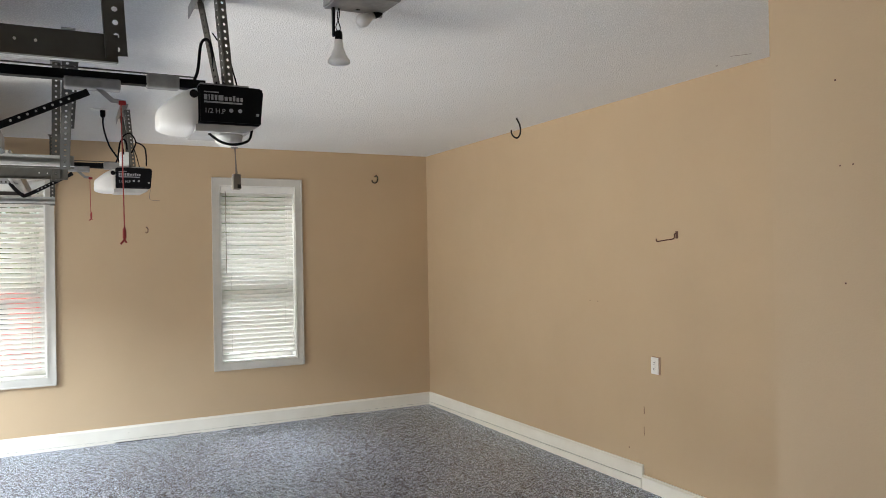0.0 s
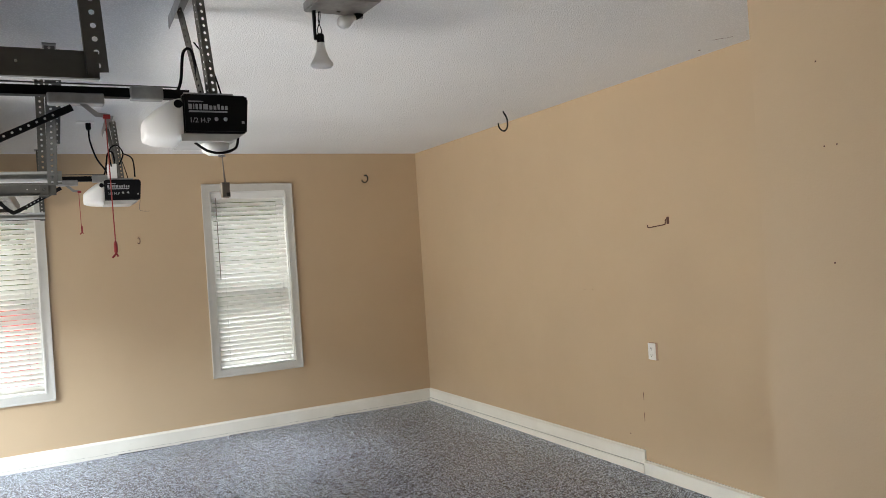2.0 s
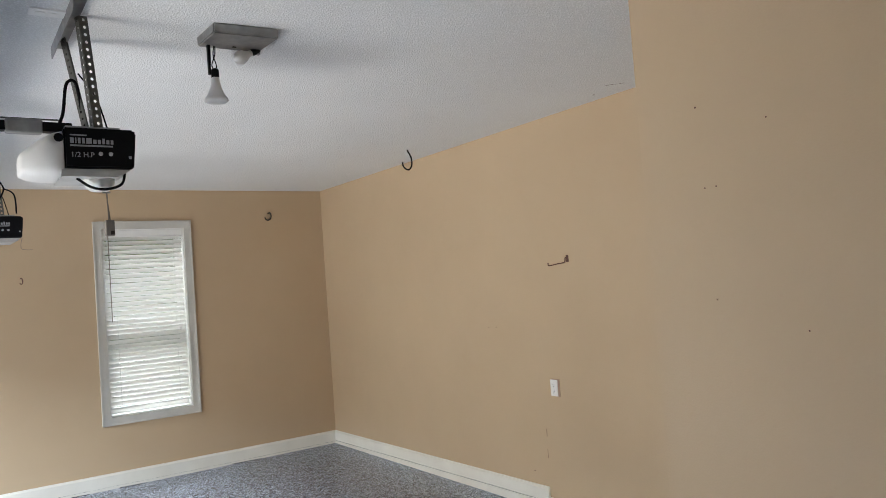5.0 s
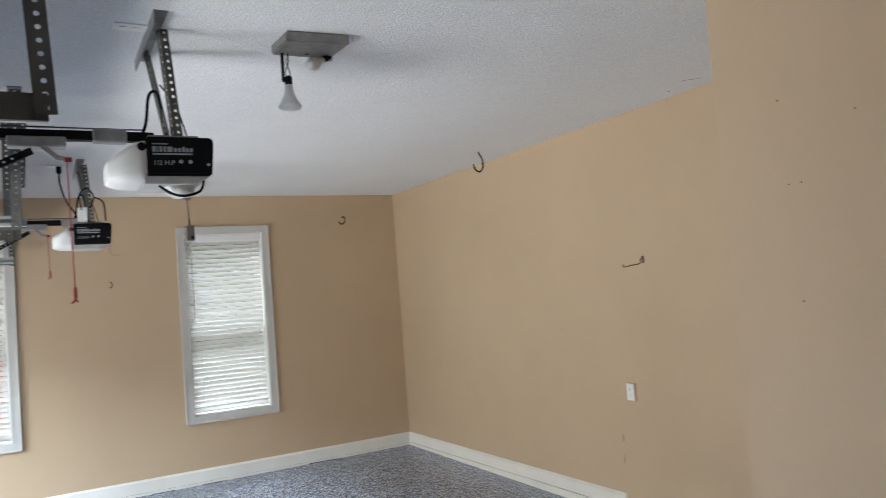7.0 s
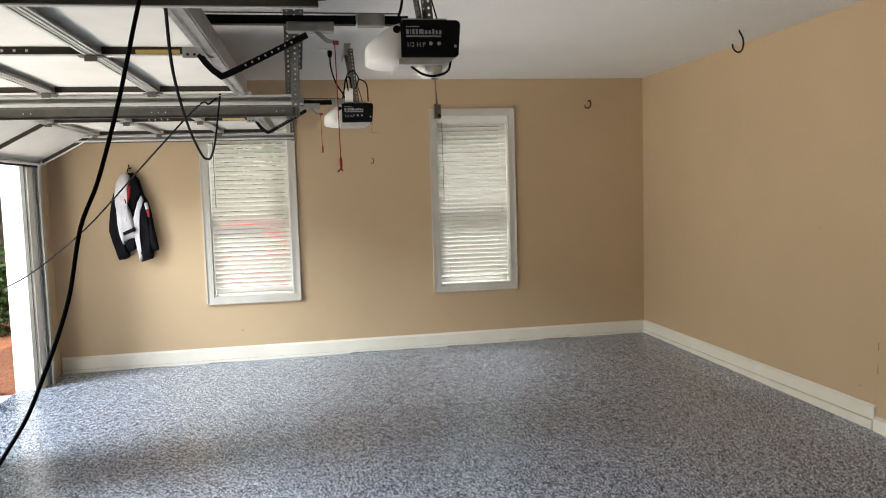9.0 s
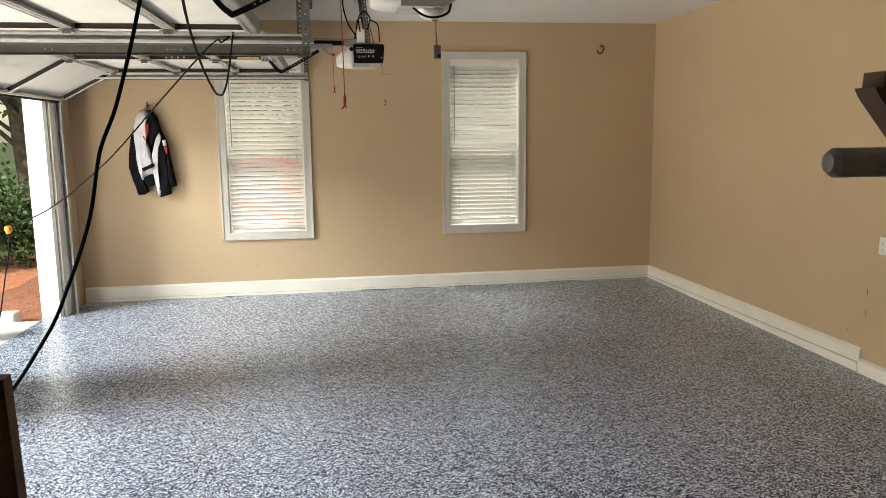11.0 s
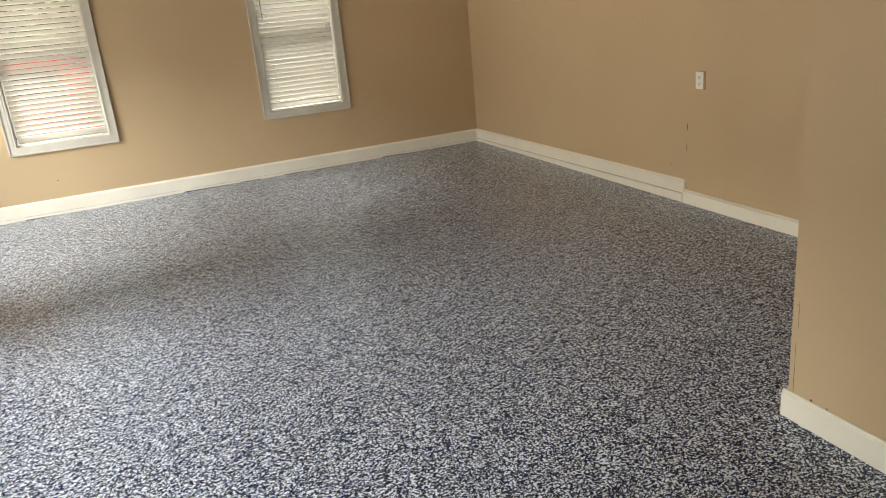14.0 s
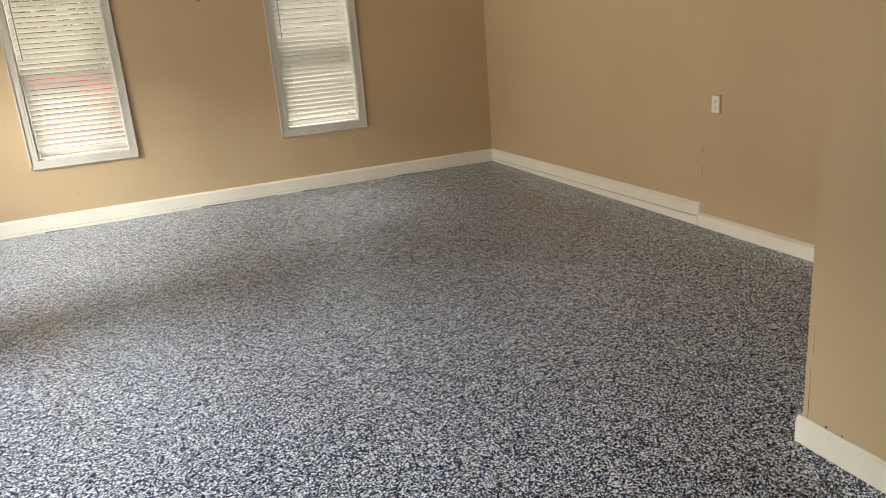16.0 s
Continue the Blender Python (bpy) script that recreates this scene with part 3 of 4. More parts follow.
# ---- garage doors, tracks and openers ----
def track(y, x_end, side, z, label):
    """Bent steel channel of a sectional door: level run, bend, and post down to the floor."""
    t = thing("door_track", (X_WEST + 0.03, y, floor_z(X_WEST)), label, "door track", "garage door tracks")
    r = 0.3
    path = [(x_end, z)] + [(X_WEST + 0.045 + r - r * math.sin(u * math.pi / 12), z - r + r * math.cos(u * math.pi / 12)) for u in range(0, 7)] + [(X_WEST + 0.045, floor_z(X_WEST))]
    prof = [(-0.024, -0.026), (0.024, -0.026), (0.024, -0.012), (0.021, -0.012), (0.021, -0.023), (-0.021, -0.023), (-0.021, 0.023), (0.021, 0.023), (0.021, 0.012), (0.024, 0.012), (0.024, 0.026), (-0.024, 0.026)]
    bm = bmesh.new()
    rings = []
    for i, (px, pz) in enumerate(path):
        q0, q1 = path[max(i - 1, 0)], path[min(i + 1, len(path) - 1)]
        d = Vector((q1[0] - q0[0], 0, q1[1] - q0[1])).normalized()
        nrm = Vector((d.z, 0, -d.x))
        rings.append([bm.verts.new(Vector((px, y + side * u, pz)) + nrm * v) for u, v in prof])
    n = len(prof)
    for p, q in zip(rings, rings[1:]):
        for k in range(n):
            bm.faces.new((p[k], p[(k + 1) % n], q[(k + 1) % n], q[k]))
    bm.faces.new(rings[0])
    bm.faces.new(rings[-1][::-1])
    part("channel", bm, TRACK, t)
    # stiffening angle along the level run
    yo = y - side * 0.028
    bm = boxed(x_end - 0.0, X_WEST + 0.4, yo - 0.002, yo + 0.002, z - 0.034, z + 0.03)
    box(bm, x_end, X_WEST + 0.4, yo - (0.012 if side > 0 else -0.002), yo + (-0.002 if side > 0 else 0.012), z - 0.034, z - 0.030)
    part("angle_iron", bm, DULL, t)
    for x in (-3.62, -3.66, -3.70, -4.35, -4.39, -4.43, -5.1, -5.14):
        if x < x_end:
            part("bolt", lathe([(0.0032, 0), (0.0032, 0.004), (0.002, 0.005)], (x, yo - 0.0065, z), "y", 8), VINYL, t, "pale bolt hole")
    for zz in (0.25, 0.95, 1.6):
        part("jamb_bracket", boxed(X_WEST, X_WEST + 0.03, y - 0.02, y + 0.05 * -side + 0.02, zz, zz + 0.06), STEEL, t)
    part("foot_plate", boxed(X_WEST + 0.003, X_WEST + 0.075, y - 0.03, y + 0.03, floor_z(X_WEST), floor_z(X_WEST) + 0.006), STEEL, t)
    return t


track(-5.62, -3.455, 1, 2.135, "grey steel door track with dark angle iron")
track(-3.20, -3.53, -1, 2.165, "grey steel door track beside the window run")
track(-2.85, -3.56, 1, 2.135, "grey steel door track between the two doors")
track(-0.40, -3.66, -1, 2.165, "grey steel door track close to the window wall")


def hanger(pieces, at, label):
    t = thing("track_hanger", at, label, "hanger", "punched steel hangers")
    for a, b, w in pieces:
        part("punched_angle", punched_between(a, b, w, 0.03, 0.0065), DULL, t)
    part("ceiling_clip", boxed(at[0] - 0.03, at[0] + 0.03, at[1] - 0.02, at[1] + 0.06, H - 0.006, H, bevel=0.001), STEEL, t)
    return t


hanger([((-3.48, -5.655, 2.11), (-3.515, -5.655, H), 0.042)], (-3.51, -5.655, H), "dark punched angle iron holding a door track")
hanger([((-3.575, -3.235, 2.12), (-3.55, -3.59, H), 0.045), ((-3.545, -3.30, 2.32), (-3.52, -3.50, 2.66), 0.03)], (-3.55, -3.60, H), "punched steel angles holding a door track")
hanger([((-3.62, -2.885, 2.09), (-3.61, -2.94, H), 0.042)], (-3.61, -2.94, H), "punched steel angle holding a door track")
hanger([((-3.68, -0.27, 2.13), (-3.68, -0.27, H), 0.036)], (-3.68, -0.27, H), "punched steel angle holding a door track")


def sectional_door(y0, y1, name_at):
    """An overhead door, rolled up: three sections lie level and the last one hangs in the bend."""
    zc = 2.22
    t = thing("garage_door", (-4.9, (y0 + y1) / 2, zc), "white sectional garage door, rolled up under the ceiling", "garage door", "garage doors")
    ends = [(-3.845, zc), (-4.335, zc), (-4.87, zc), (-5.42, zc), (-5.92, 1.955)]
    mid = (y0 + y1) / 2
    for i in range(4):
        (xa, za), (xb, zb) = ends[i], ends[i + 1]
        L = math.hypot(xb - xa, zb - za)
        ang = math.atan2(za - zb, xa - xb)
        M = Matrix.Translation((xb, 0, zb)) @ Matrix.Rotation(-ang, 4, "Y")
        s = bmesh.new()
        join(s, boxed(0.004, L - 0.004, y0, y1, 0.014, 0.045, bevel=0.003), M)
        sec = part("section", s, FOAM, t, "white insulated door section")
        # end rails along the joints, stiles across
        for u in (0.0, L - 0.034):
            r = bmesh.new()
            box(r, u + 0.002, u + 0.032, y0, y1, -0.018, -0.014)
            box(r, u + (0.002 if u == 0 else 0.028), u + (0.006 if u == 0 else 0.032), y0, y1, -0.014, 0.0135)
            box(r, u + (0.014 if u == 0 else 0.014), u + 0.020, y0, y1, -0.022, -0.018)
            q = bmesh.new()
            join(q, r, M)
            part("rail", q, DOORRIM, sec, "grey steel rail")
        for k, yy in enumerate((y0 + 0.012, mid, y1 - 0.03)):
            q = bmesh.new()
            join(q, boxed(0.036, L - 0.036, yy - 0.003, yy + 0.004, -0.017, 0.0135), M)
            web = part("web", q, GAP, sec, "dark open web of the stile")
            q = bmesh.new()
            join(q, boxed(0.036, L - 0.036, yy - 0.012, yy + 0.03, -0.023, -0.0175), M)
            part("stile", q, FOAM, sec)
            if k == 1 and i == 1:
                for j in range(4):
                    q = bmesh.new()
                    join(q, lathe([(0.006, -0.0012), (0.006, 0.0)], (0, 0, 0), "y", 10), M @ Matrix.Translation((0.16 + 0.045 * j, yy - 0.0032, -0.002)))
                    part("hole", q, FOAM, web, "pale punched hole")
        if i < 3:
            for yy in (y0 + 0.04, mid, y1 - 0.04):
                q = bmesh.new()
                join(q, boxed(-0.05, 0.05, yy - 0.022, yy + 0.022, -0.027, -0.0235, bevel=0.001), M)
                join(q, lathe([(0.008, -0.03), (0.008, 0.03)], (0, 0, 0), "y", 10), M @ Matrix.Translation((0, yy, -0.031)))
                join(q, boxed(-0.024, 0.024, yy - 0.027, yy - 0.0225, -0.048, -0.02, bevel=0.002), M)
                join(q, boxed(-0.006, 0.006, yy - 0.0295, yy - 0.0275, -0.04, -0.03), M)
                part("hinge", q, DULL, sec)
        for yy, out in ((y0 + 0.04, -1), (y1 - 0.04, 1)):
            q = bmesh.new()
            join(q, lathe([(0.005, 0), (0.005, 0.085)] if out > 0 else [(0.005, -0.085), (0.005, 0)], (0, 0, 0), "y", 8), M @ Matrix.Translation((0.02, yy, -0.03)))
            part("roller_stem", q, STEEL, sec)
    # strut along the top edge
    xe = ends[0][0]
    q = boxed(xe, xe + 0.007, y0 - 0.01, y1 + 0.01, zc - 0.03, zc + 0.045)
    box(q, xe - 0.02, xe, y0 - 0.01, y1 + 0.01, zc - 0.034, zc - 0.029)
    box(q, xe - 0.04, xe - 0.02, y0 - 0.01, y1 + 0.01, zc - 0.027, zc - 0.022)
    box(q, xe - 0.06, xe - 0.04, y0 - 0.01, y1 + 0.01, zc - 0.034, zc - 0.029)
    part("top_strut", q, STEEL, t, "ribbed steel strut")
    part("bottom_seal", boxed(-5.95, -5.92, y0, y1, 1.925, 1.96, bevel=0.006), BLACK, t, "black rubber seal")
    q = boxed(-3.985, -3.86, mid - 0.036, mid - 0.032, zc - 0.036, zc + 0.008, bevel=0.001)
    br = part("arm_bracket", q, STEEL, t)
    for k in range(4):
        part("hole", lathe([(0.006, -0.001), (0.006, 0.0)], (-3.965 + 0.026 * k, mid - 0.0362, zc - 0.022), "y", 10), GAP, br)
    part("warning_sticker", boxed(-4.17, -4.0, mid - 0.0052, mid - 0.0034, zc - 0.014, zc + 0.002), YELLOW, t, "yellow warning label")
    return t


sectional_door(-5.57, -3.25, 0)
sectional_door(-2.80, -0.36, 0)


def opener(x, y, first, tx):
    """Ceiling opener: black head with a white lens, rail, trolley, arm and release cord. x is the free end of the head."""
    t = thing("door_opener", (x - 0.12, y, 2.14), "black door opener with white lens, hung from the ceiling", "door opener", "garage door openers")
    f, bk = y - 0.13, y + 0.13
    z0, z1 = 2.166, 2.312
    body = prism([(x - 0.245, z0), (x - 0.012, z0), (x, z1 - 0.012), (x - 0.008, z1), (x - 0.245, z1)], f, bk)
    bmesh.ops.bevel(body, geom=body.edges[:], offset=0.006, segments=2, affect="EDGES")
    head = part("housing", body, BLACK, t, "black plastic housing")
    under = prism([(x - 0.255, z0 - 0.03), (x - 0.07, z0 - 0.03), (x - 0.02, z0 - 0.002), (x - 0.255, z0 - 0.002)], f + 0.012, bk - 0.012)
    part("underside", under, DOORRIM, t, "pale grey lower tray")
    # lens: rounded nose in rings
    bm = bmesh.new()
    rings = []
    for k in range(9):
        u = math.sin(k / 8 * math.pi / 2)
        xx = x - 0.246 - 0.135 * u
        hi = z1 - 0.002 - 0.088 * u ** 1.5
        lo = z0 - 0.03 + 0.018 * u ** 4
        wide = 0.128 * (1 - 0.42 * u ** 2.5)
        ring = []
        for j in range(24):
            g = 2 * math.pi * j / 24
            cx, cy = math.cos(g), math.sin(g)
            px = abs(cx) ** 0.5 * (1 if cx > 0 else -1)
            pz = abs(cy) ** 0.5 * (1 if cy > 0 else -1)
            end = 1 if k < 8 else 0.72
            ring.append(bm.verts.new((xx, y + px * wide * end, (hi + lo) / 2 + pz * (hi - lo) / 2 * end)))
        rings.append(ring)
    for p, q in zip(rings, rings[1:]):
        for j in range(24):
            bm.faces.new((p[j], p[(j + 1) % 24], q[(j + 1) % 24], q[j]))
    bm.faces.new(rings[-1])
    bm.faces.new(rings[0][::-1])
    part("light_lens", bm, LENS, t, "white frosted lens", smooth=True)
    part("lens_port", lathe([(0.016, -0.004), (0.014, 0.004)], (x - 0.262, f - 0.001, z1 - 0.04), "y", 14), BLACK, t)
    # plain marks in place of the maker's name, bars for small print
    sx = x - 0.225
    off = 0.0
    for w, low in ((0.012, 0), (0.004, 0), (0.009, 0), (0.009, 0), (0.018, 0), (0.011, 0.005), (0.010, 0.005), (0.009, 0), (0.010, 0.005), (0.009, 0.005)):
        part("name_mark", boxed(sx + off, sx + off + w, f - 0.0025, f - 0.001, z1 - 0.058, z1 - 0.038 - low), PRINT, head, "pale maker's mark")
        off += w + 0.0048
    part("print_bar", boxed(sx, sx + 0.142, f - 0.0025, f - 0.001, z1 - 0.069, z1 - 0.063), PRINT, head)
    part("print_bar", boxed(sx, sx + 0.055, f - 0.0025, f - 0.001, z1 - 0.03, z1 - 0.026), PRINT, head)
    face = Matrix.Rotation(radians(90), 4, "X")
    part("lettering", text_mesh("1/2 H.P", 0.026, Matrix.Translation((sx, f - 0.002, z1 - 0.1)) @ face), PRINT, head, "pale printed 1/2 H.P")
    for k in (0, 1):
        part("dial", lathe([(0.008, 0.003), (0.007, -0.003), (0.003, -0.004)][::-1], (sx + 0.1 + k * 0.034, f - 0.001, z1 - 0.094), "y", 12), PRINT, head)
    part("socket_mark", boxed(x - 0.03, x - 0.02, f - 0.0025, f - 0.001, z1 - 0.11, z1 - 0.1), PRINT, head)
    part("top_plate", boxed(x - 0.235, x - 0.05, y - 0.1, y + 0.1, z1, z1 + 0.012, bevel=0.002), STEEL, t)
    # hanging irons and their ceiling angle
    bx = x - 0.19
    a = boxed(bx - 0.025, bx + 0.025, y - 0.28, y + 0.32, H - 0.004, H)
    box(a, bx - 0.025, bx - 0.021, y - 0.28, y + 0.32, H - 0.05, H - 0.004)
    part("ceiling_angle", a, STEEL, t, "galvanised ceiling angle")
    part("hanging_iron", punched_between((x - 0.13, y + 0.09, z1 + 0.01), (bx + 0.008, y + 0.2, H - 0.01), 0.03, 0.028, 0.006), DULL, t)
    part("hanging_iron", punched_between((x - 0.142, y - 0.09, z1 + 0.01), (bx + 0.012, y - 0.1, H - 0.01), 0.03, 0.028, 0.006), DULL, t)
    # rail and trolley
    q = boxed(X_WEST + 0.01, x - 0.2, y - 0.014, y + 0.014, 2.322, 2.352)
    box(q, X_WEST + 0.01, x - 0.2, y - 0.02, y + 0.02, 2.316, 2.322)
    part("rail", q, BLACK, t, "black steel rail")
    part("chain", tubed([(X_WEST + 0.02, y + 0.012, 2.37), (x - 0.24, y + 0.012, 2.366)], 0.003, 6, curve=False), DARKST, t)
    trolley = part("trolley", boxed(tx - 0.06, tx + 0.13, y - 0.03, y + 0.03, 2.285, 2.325, bevel=0.006), STEEL, t)
    part("release_lever", prism([(tx + 0.04, 2.29), (tx + 0.065, 2.29), (tx + 0.105, 2.255), (tx + 0.145, 2.25), (tx + 0.145, 2.235), (tx + 0.095, 2.24)], y - 0.02, y - 0.014), STEEL, trolley)
    part("lever_tip", boxed(tx + 0.122, tx + 0.147, y - 0.023, y - 0.013, 2.232, 2.248, bevel=0.002), REDPL, trolley, "red lever tip")
    part("coupling", boxed(tx + 0.22, tx + 0.34, y - 0.025, y + 0.025, 2.308, 2.36, bevel=0.008), STEEL, t)
    arm = bmesh.new()
    pts = smooth_path([(-3.915, y - 0.035, 2.192), (-3.885, y - 0.03, 2.15), (-3.845, y - 0.03, 2.115), (-3.80, y - 0.03, 2.118), (tx + 0.02, y - 0.03, 2.27)], 5)
    vs = []
    for i, p in enumerate(pts):
        d = (pts[min(i + 1, len(pts) - 1)] - pts[max(i - 1, 0)]).normalized()
        n = Vector((-d.z, 0, d.x)) * 0.0125
        vs.append([arm.verts.new(p + s * n + Vector((0, w, 0))) for s, w in ((-1, -0.004), (1, -0.004), (1, 0.004), (-1, 0.004))])
    for p, q in zip(vs, vs[1:]):
        for k in range(4):
            arm.faces.new((p[k], p[(k + 1) % 4], q[(k + 1) % 4], q[k]))
    arm.faces.new(vs[0])
    arm.faces.new(vs[-1][::-1])
    part("door_arm", arm, BLACK, t, "black curved steel arm")
    for k in range(8):
        p = Vector((-3.80, y - 0.03, 2.118)).lerp(Vector((tx + 0.02, y - 0.03, 2.27)), 0.2 + k * 0.085)
        part("arm_hole", lathe([(0.0045, -0.0058), (0.0045, -0.0045)], p, "y", 8), DOORRIM, t)
    # release cord with its handle
    cx = tx + 0.13
    drop = 1.705 if first else 1.93
    cord = part("release_cord", tubed([(cx, y - 0.018, 2.235), (cx + 0.003, y - 0.018, 2.0), (cx + 0.006, y - 0.018, drop + 0.07)], 0.0022, 6), RED, t, "red pull cord", True)
    q = lathe([(0.003, 0.07), (0.0065, 0.06), (0.0065, 0.03), (0.003, 0.022)][::-1], (cx + 0.006, y - 0.018, drop), sides=10)
    tube(q, [(cx + 0.006, y - 0.018, drop + 0.024), (cx - 0.008, y - 0.018, drop + 0.008)], 0.0042, 6, curve=False)
    tube(q, [(cx + 0.006, y - 0.018, drop + 0.024), (cx + 0.013, y - 0.018, drop + 0.012)], 0.0035, 6, curve=False)
    part("pull_handle", q, REDPL, t, "red plastic pull handle")
    # power lead looped to the ceiling
    part("power_lead", tubed([(x - 0.25, y + 0.03, 2.33), (x - 0.22, y + 0.05, 2.40), (x - 0.20, y + 0.08, 2.52), (x - 0.17, y + 0.1, 2.545), (x - 0.155, y + 0.1, 2.50), (x - 0.14, y + 0.1, 2.36)], 0.006, 8), RUBBER, t, "black power lead", True)
    part("wire", tubed([(x - 0.075, y - 0.02, 2.32), (x - 0.11, y, 2.46), (x - 0.16, y + 0.05, 2.56)], 0.003, 6), RUBBER, t, "", True)
    if first:
        part("antenna_loop", tubed([(x - 0.2, y - 0.07, z0 - 0.03), (x - 0.16, y - 0.1, z0 - 0.065), (x - 0.11, y - 0.11, z0 - 0.075), (x - 0.055, y - 0.1, z0 - 0.055), (x - 0.035, y - 0.07, z0 - 0.01)], 0.005, 8), RUBBER, t, "black looped cable", True)
        part("lamp_cover", lathe([(0.03, -0.045), (0.05, -0.03), (0.055, -0.01), (0.055, 0.0)], (x - 0.12, y - 0.04, z0 - 0.028), sides=18), LENS, t, "", True)
    else:
        part("antenna_wire", tubed([(x - 0.01, y - 0.1, z0), (x - 0.02, y - 0.1, z0 - 0.05), (x - 0.01, y - 0.1, z0 - 0.08), (x + 0.05, y - 0.1, z0 - 0.085)], 0.0016, 6), BEIGE, t, "thin drooping wire", True)
    return t


opener(-2.873, -4.45, True, -3.51)
opener(-3.012, -1.585, False, -3.55)


# ---- ceiling and wall fittings ----
def bulb_fixture():
    t = thing("ceiling_light", (-2.45, -4.57, H), "bare grey metal ceiling plate with a dangling bulb", "ceiling light")
    q = prism([(-2.58, -4.655), (-2.32, -4.675), (-2.335, -4.47), (-2.59, -4.465)], H - 0.042, H, "z")
    bmesh.ops.bevel(q, geom=[e for e in q.edges], offset=0.005, segments=2, affect="EDGES")
    part("plate", q, STEEL, t, "grey sheet metal housing")
    part("slot", boxed(-2.46, -2.445, -4.52, -4.51, H - 0.0445, H - 0.0425), GAP, t)
    bx, by = -2.533, -4.495
    part("strap", prism([(bx - 0.028, H - 0.042), (bx - 0.016, H - 0.042), (bx - 0.019, 2.575), (bx - 0.027, 2.578)], by - 0.01, by + 0.006), BLACK, t, "black hanging strap")
    part("wire", tubed([(bx + 0.002, by, H - 0.04), (bx - 0.004, by, 2.66), (bx + 0.008, by, 2.615), (bx, by, 2.60)], 0.002, 6), RUBBER, t, "", True)
    part("wire", tubed([(bx + 0.006, by, H - 0.04), (bx + 0.003, by, 2.66), (bx - 0.011, by, 2.62), (bx - 0.006, by, 2.60)], 0.002, 6), RUBBER, t, "", True)
    part("socket", lathe([(0.014, 0), (0.016, 0.004), (0.016, 0.034), (0.012, 0.04)], (bx, by, 2.562), sides=14), BLACK, t, "black socket")
    part("bulb", lathe([(0.012, 0.108), (0.017, 0.10), (0.02, 0.07), (0.033, 0.035), (0.046, 0.016), (0.047, 0.008), (0.04, 0.001), (0.02, -0.004), (0.002, -0.006)][::-1], (bx, by, 2.462), sides=24), BULB, t, "white reflector bulb", True)
    q = lathe([(0.013, 0.0), (0.015, 0.004), (0.015, 0.035), (0.01, 0.04)], (0, 0, 0), "x", 14)
    q.transform(pose(-2.375, -4.50, H - 0.055, 0, -28, 0))
    part("socket", q, BLACK, t, "black socket")
    q = lathe([(0.012, 0.0), (0.014, -0.015), (0.027, -0.04), (0.03, -0.058), (0.024, -0.076), (0.006, -0.086)][::-1], (0, 0, 0), "x", 20)
    q.transform(pose(-2.375, -4.50, H - 0.055, 0, -28, 0))
    part("bulb", q, BULB, t, "small clear white bulb", True)
    part("bracket", boxed(-2.349, -2.339, -4.508, -4.492, H - 0.06, H - 0.042), STEEL, t)


bulb_fixture()

# flat ceiling outlet beside the first opener's hanger
t = thing("ceiling_outlet", (-3.14, -4.535, H), "white ceiling outlet plate with plugs", "outlet")
part("plate", boxed(-3.205, -3.085, -4.57, -4.50, H - 0.007, H, bevel=0.002), VINYL, t)
for x in (-3.17, -3.125):
    part("receptacle", boxed(x - 0.016, x + 0.016, -4.55, -4.52, H - 0.010, H - 0.0072), VINYL, t)
t = thing("ceiling_outlet", (-3.34, -1.6, H), "white ceiling outlet plate with a black plug", "outlet")
part("plate", boxed(-3.41, -3.29, -1.635, -1.565, H - 0.007, H, bevel=0.002), VINYL, t)
part("plug", lathe([(0.012, 0), (0.018, 0.012), (0.018, 0.05)], (-3.33, -1.6, H - 0.058), sides=12), BLACK, t, "black plug")
part("cord", tubed([(-3.33, -1.6, H - 0.055), (-3.325, -1.6, 2.6), (-3.29, -1.6, 2.48), (-3.24, -1.6, 2.40), (-3.22, -1.6, 2.345)], 0.006, 8), RUBBER, t, "black cord", True)
t = thing("control_box", (-3.19, -1.63, 2.32), "small white plastic box on the opener", "control box")
part("case", boxed(-3.225, -3.165, -1.68, -1.58, 2.32, 2.43, bevel=0.004), VINYL, t)
part("cord", tubed([(-3.2, -1.68, 2.41), (-3.21, -1.7, 2.52), (-3.16, -1.7, 2.56), (-3.12, -1.7, 2.5), (-3.15, -1.69, 2.42)], 0.005, 8), RUBBER, t, "black looped cord", True)
part("cord", tubed([(-3.12, -1.7, 2.5), (-3.06, -1.7, 2.46), (-3.05, -1.7, 2.33)], 0.005, 8), RUBBER, t, "black cord", True)

# sensor box on a string under the first opener
t = thing("hanging_sensor", (-2.977, -4.56, 1.96), "small grey box hanging on a string under the opener", "sensor")
part("string", tubed([(-2.982, -4.56, 2.08), (-2.980, -4.56, 1.975)], 0.0022, 6, curve=False), BEIGE, t)
part("string", tubed([(-2.984, -4.56, 2.08), (-2.975, -4.56, 1.975)], 0.0018, 6, curve=False), BEIGE, t)
part("ring", boxed(-2.997, -2.970, -4.563, -4.557, 2.076, 2.082), STEEL, t)
part("case", boxed(-2.994, -2.963, -4.575, -4.545, 1.918, 1.976, bevel=0.003), BEIGE, t, "grey metal case")
part("knob", boxed(-2.978, -2.964, -4.579, -4.5755, 1.922, 1.936), GAP, t)


def hook(name, points, r, mat, label, plate=None):
    t = thing(name, points[0], label, "hook")
    part("shank", tubed(points, r, 8), mat, t, "", True)
    if plate:
        part("screw_plate", plate, mat, t)
    return t


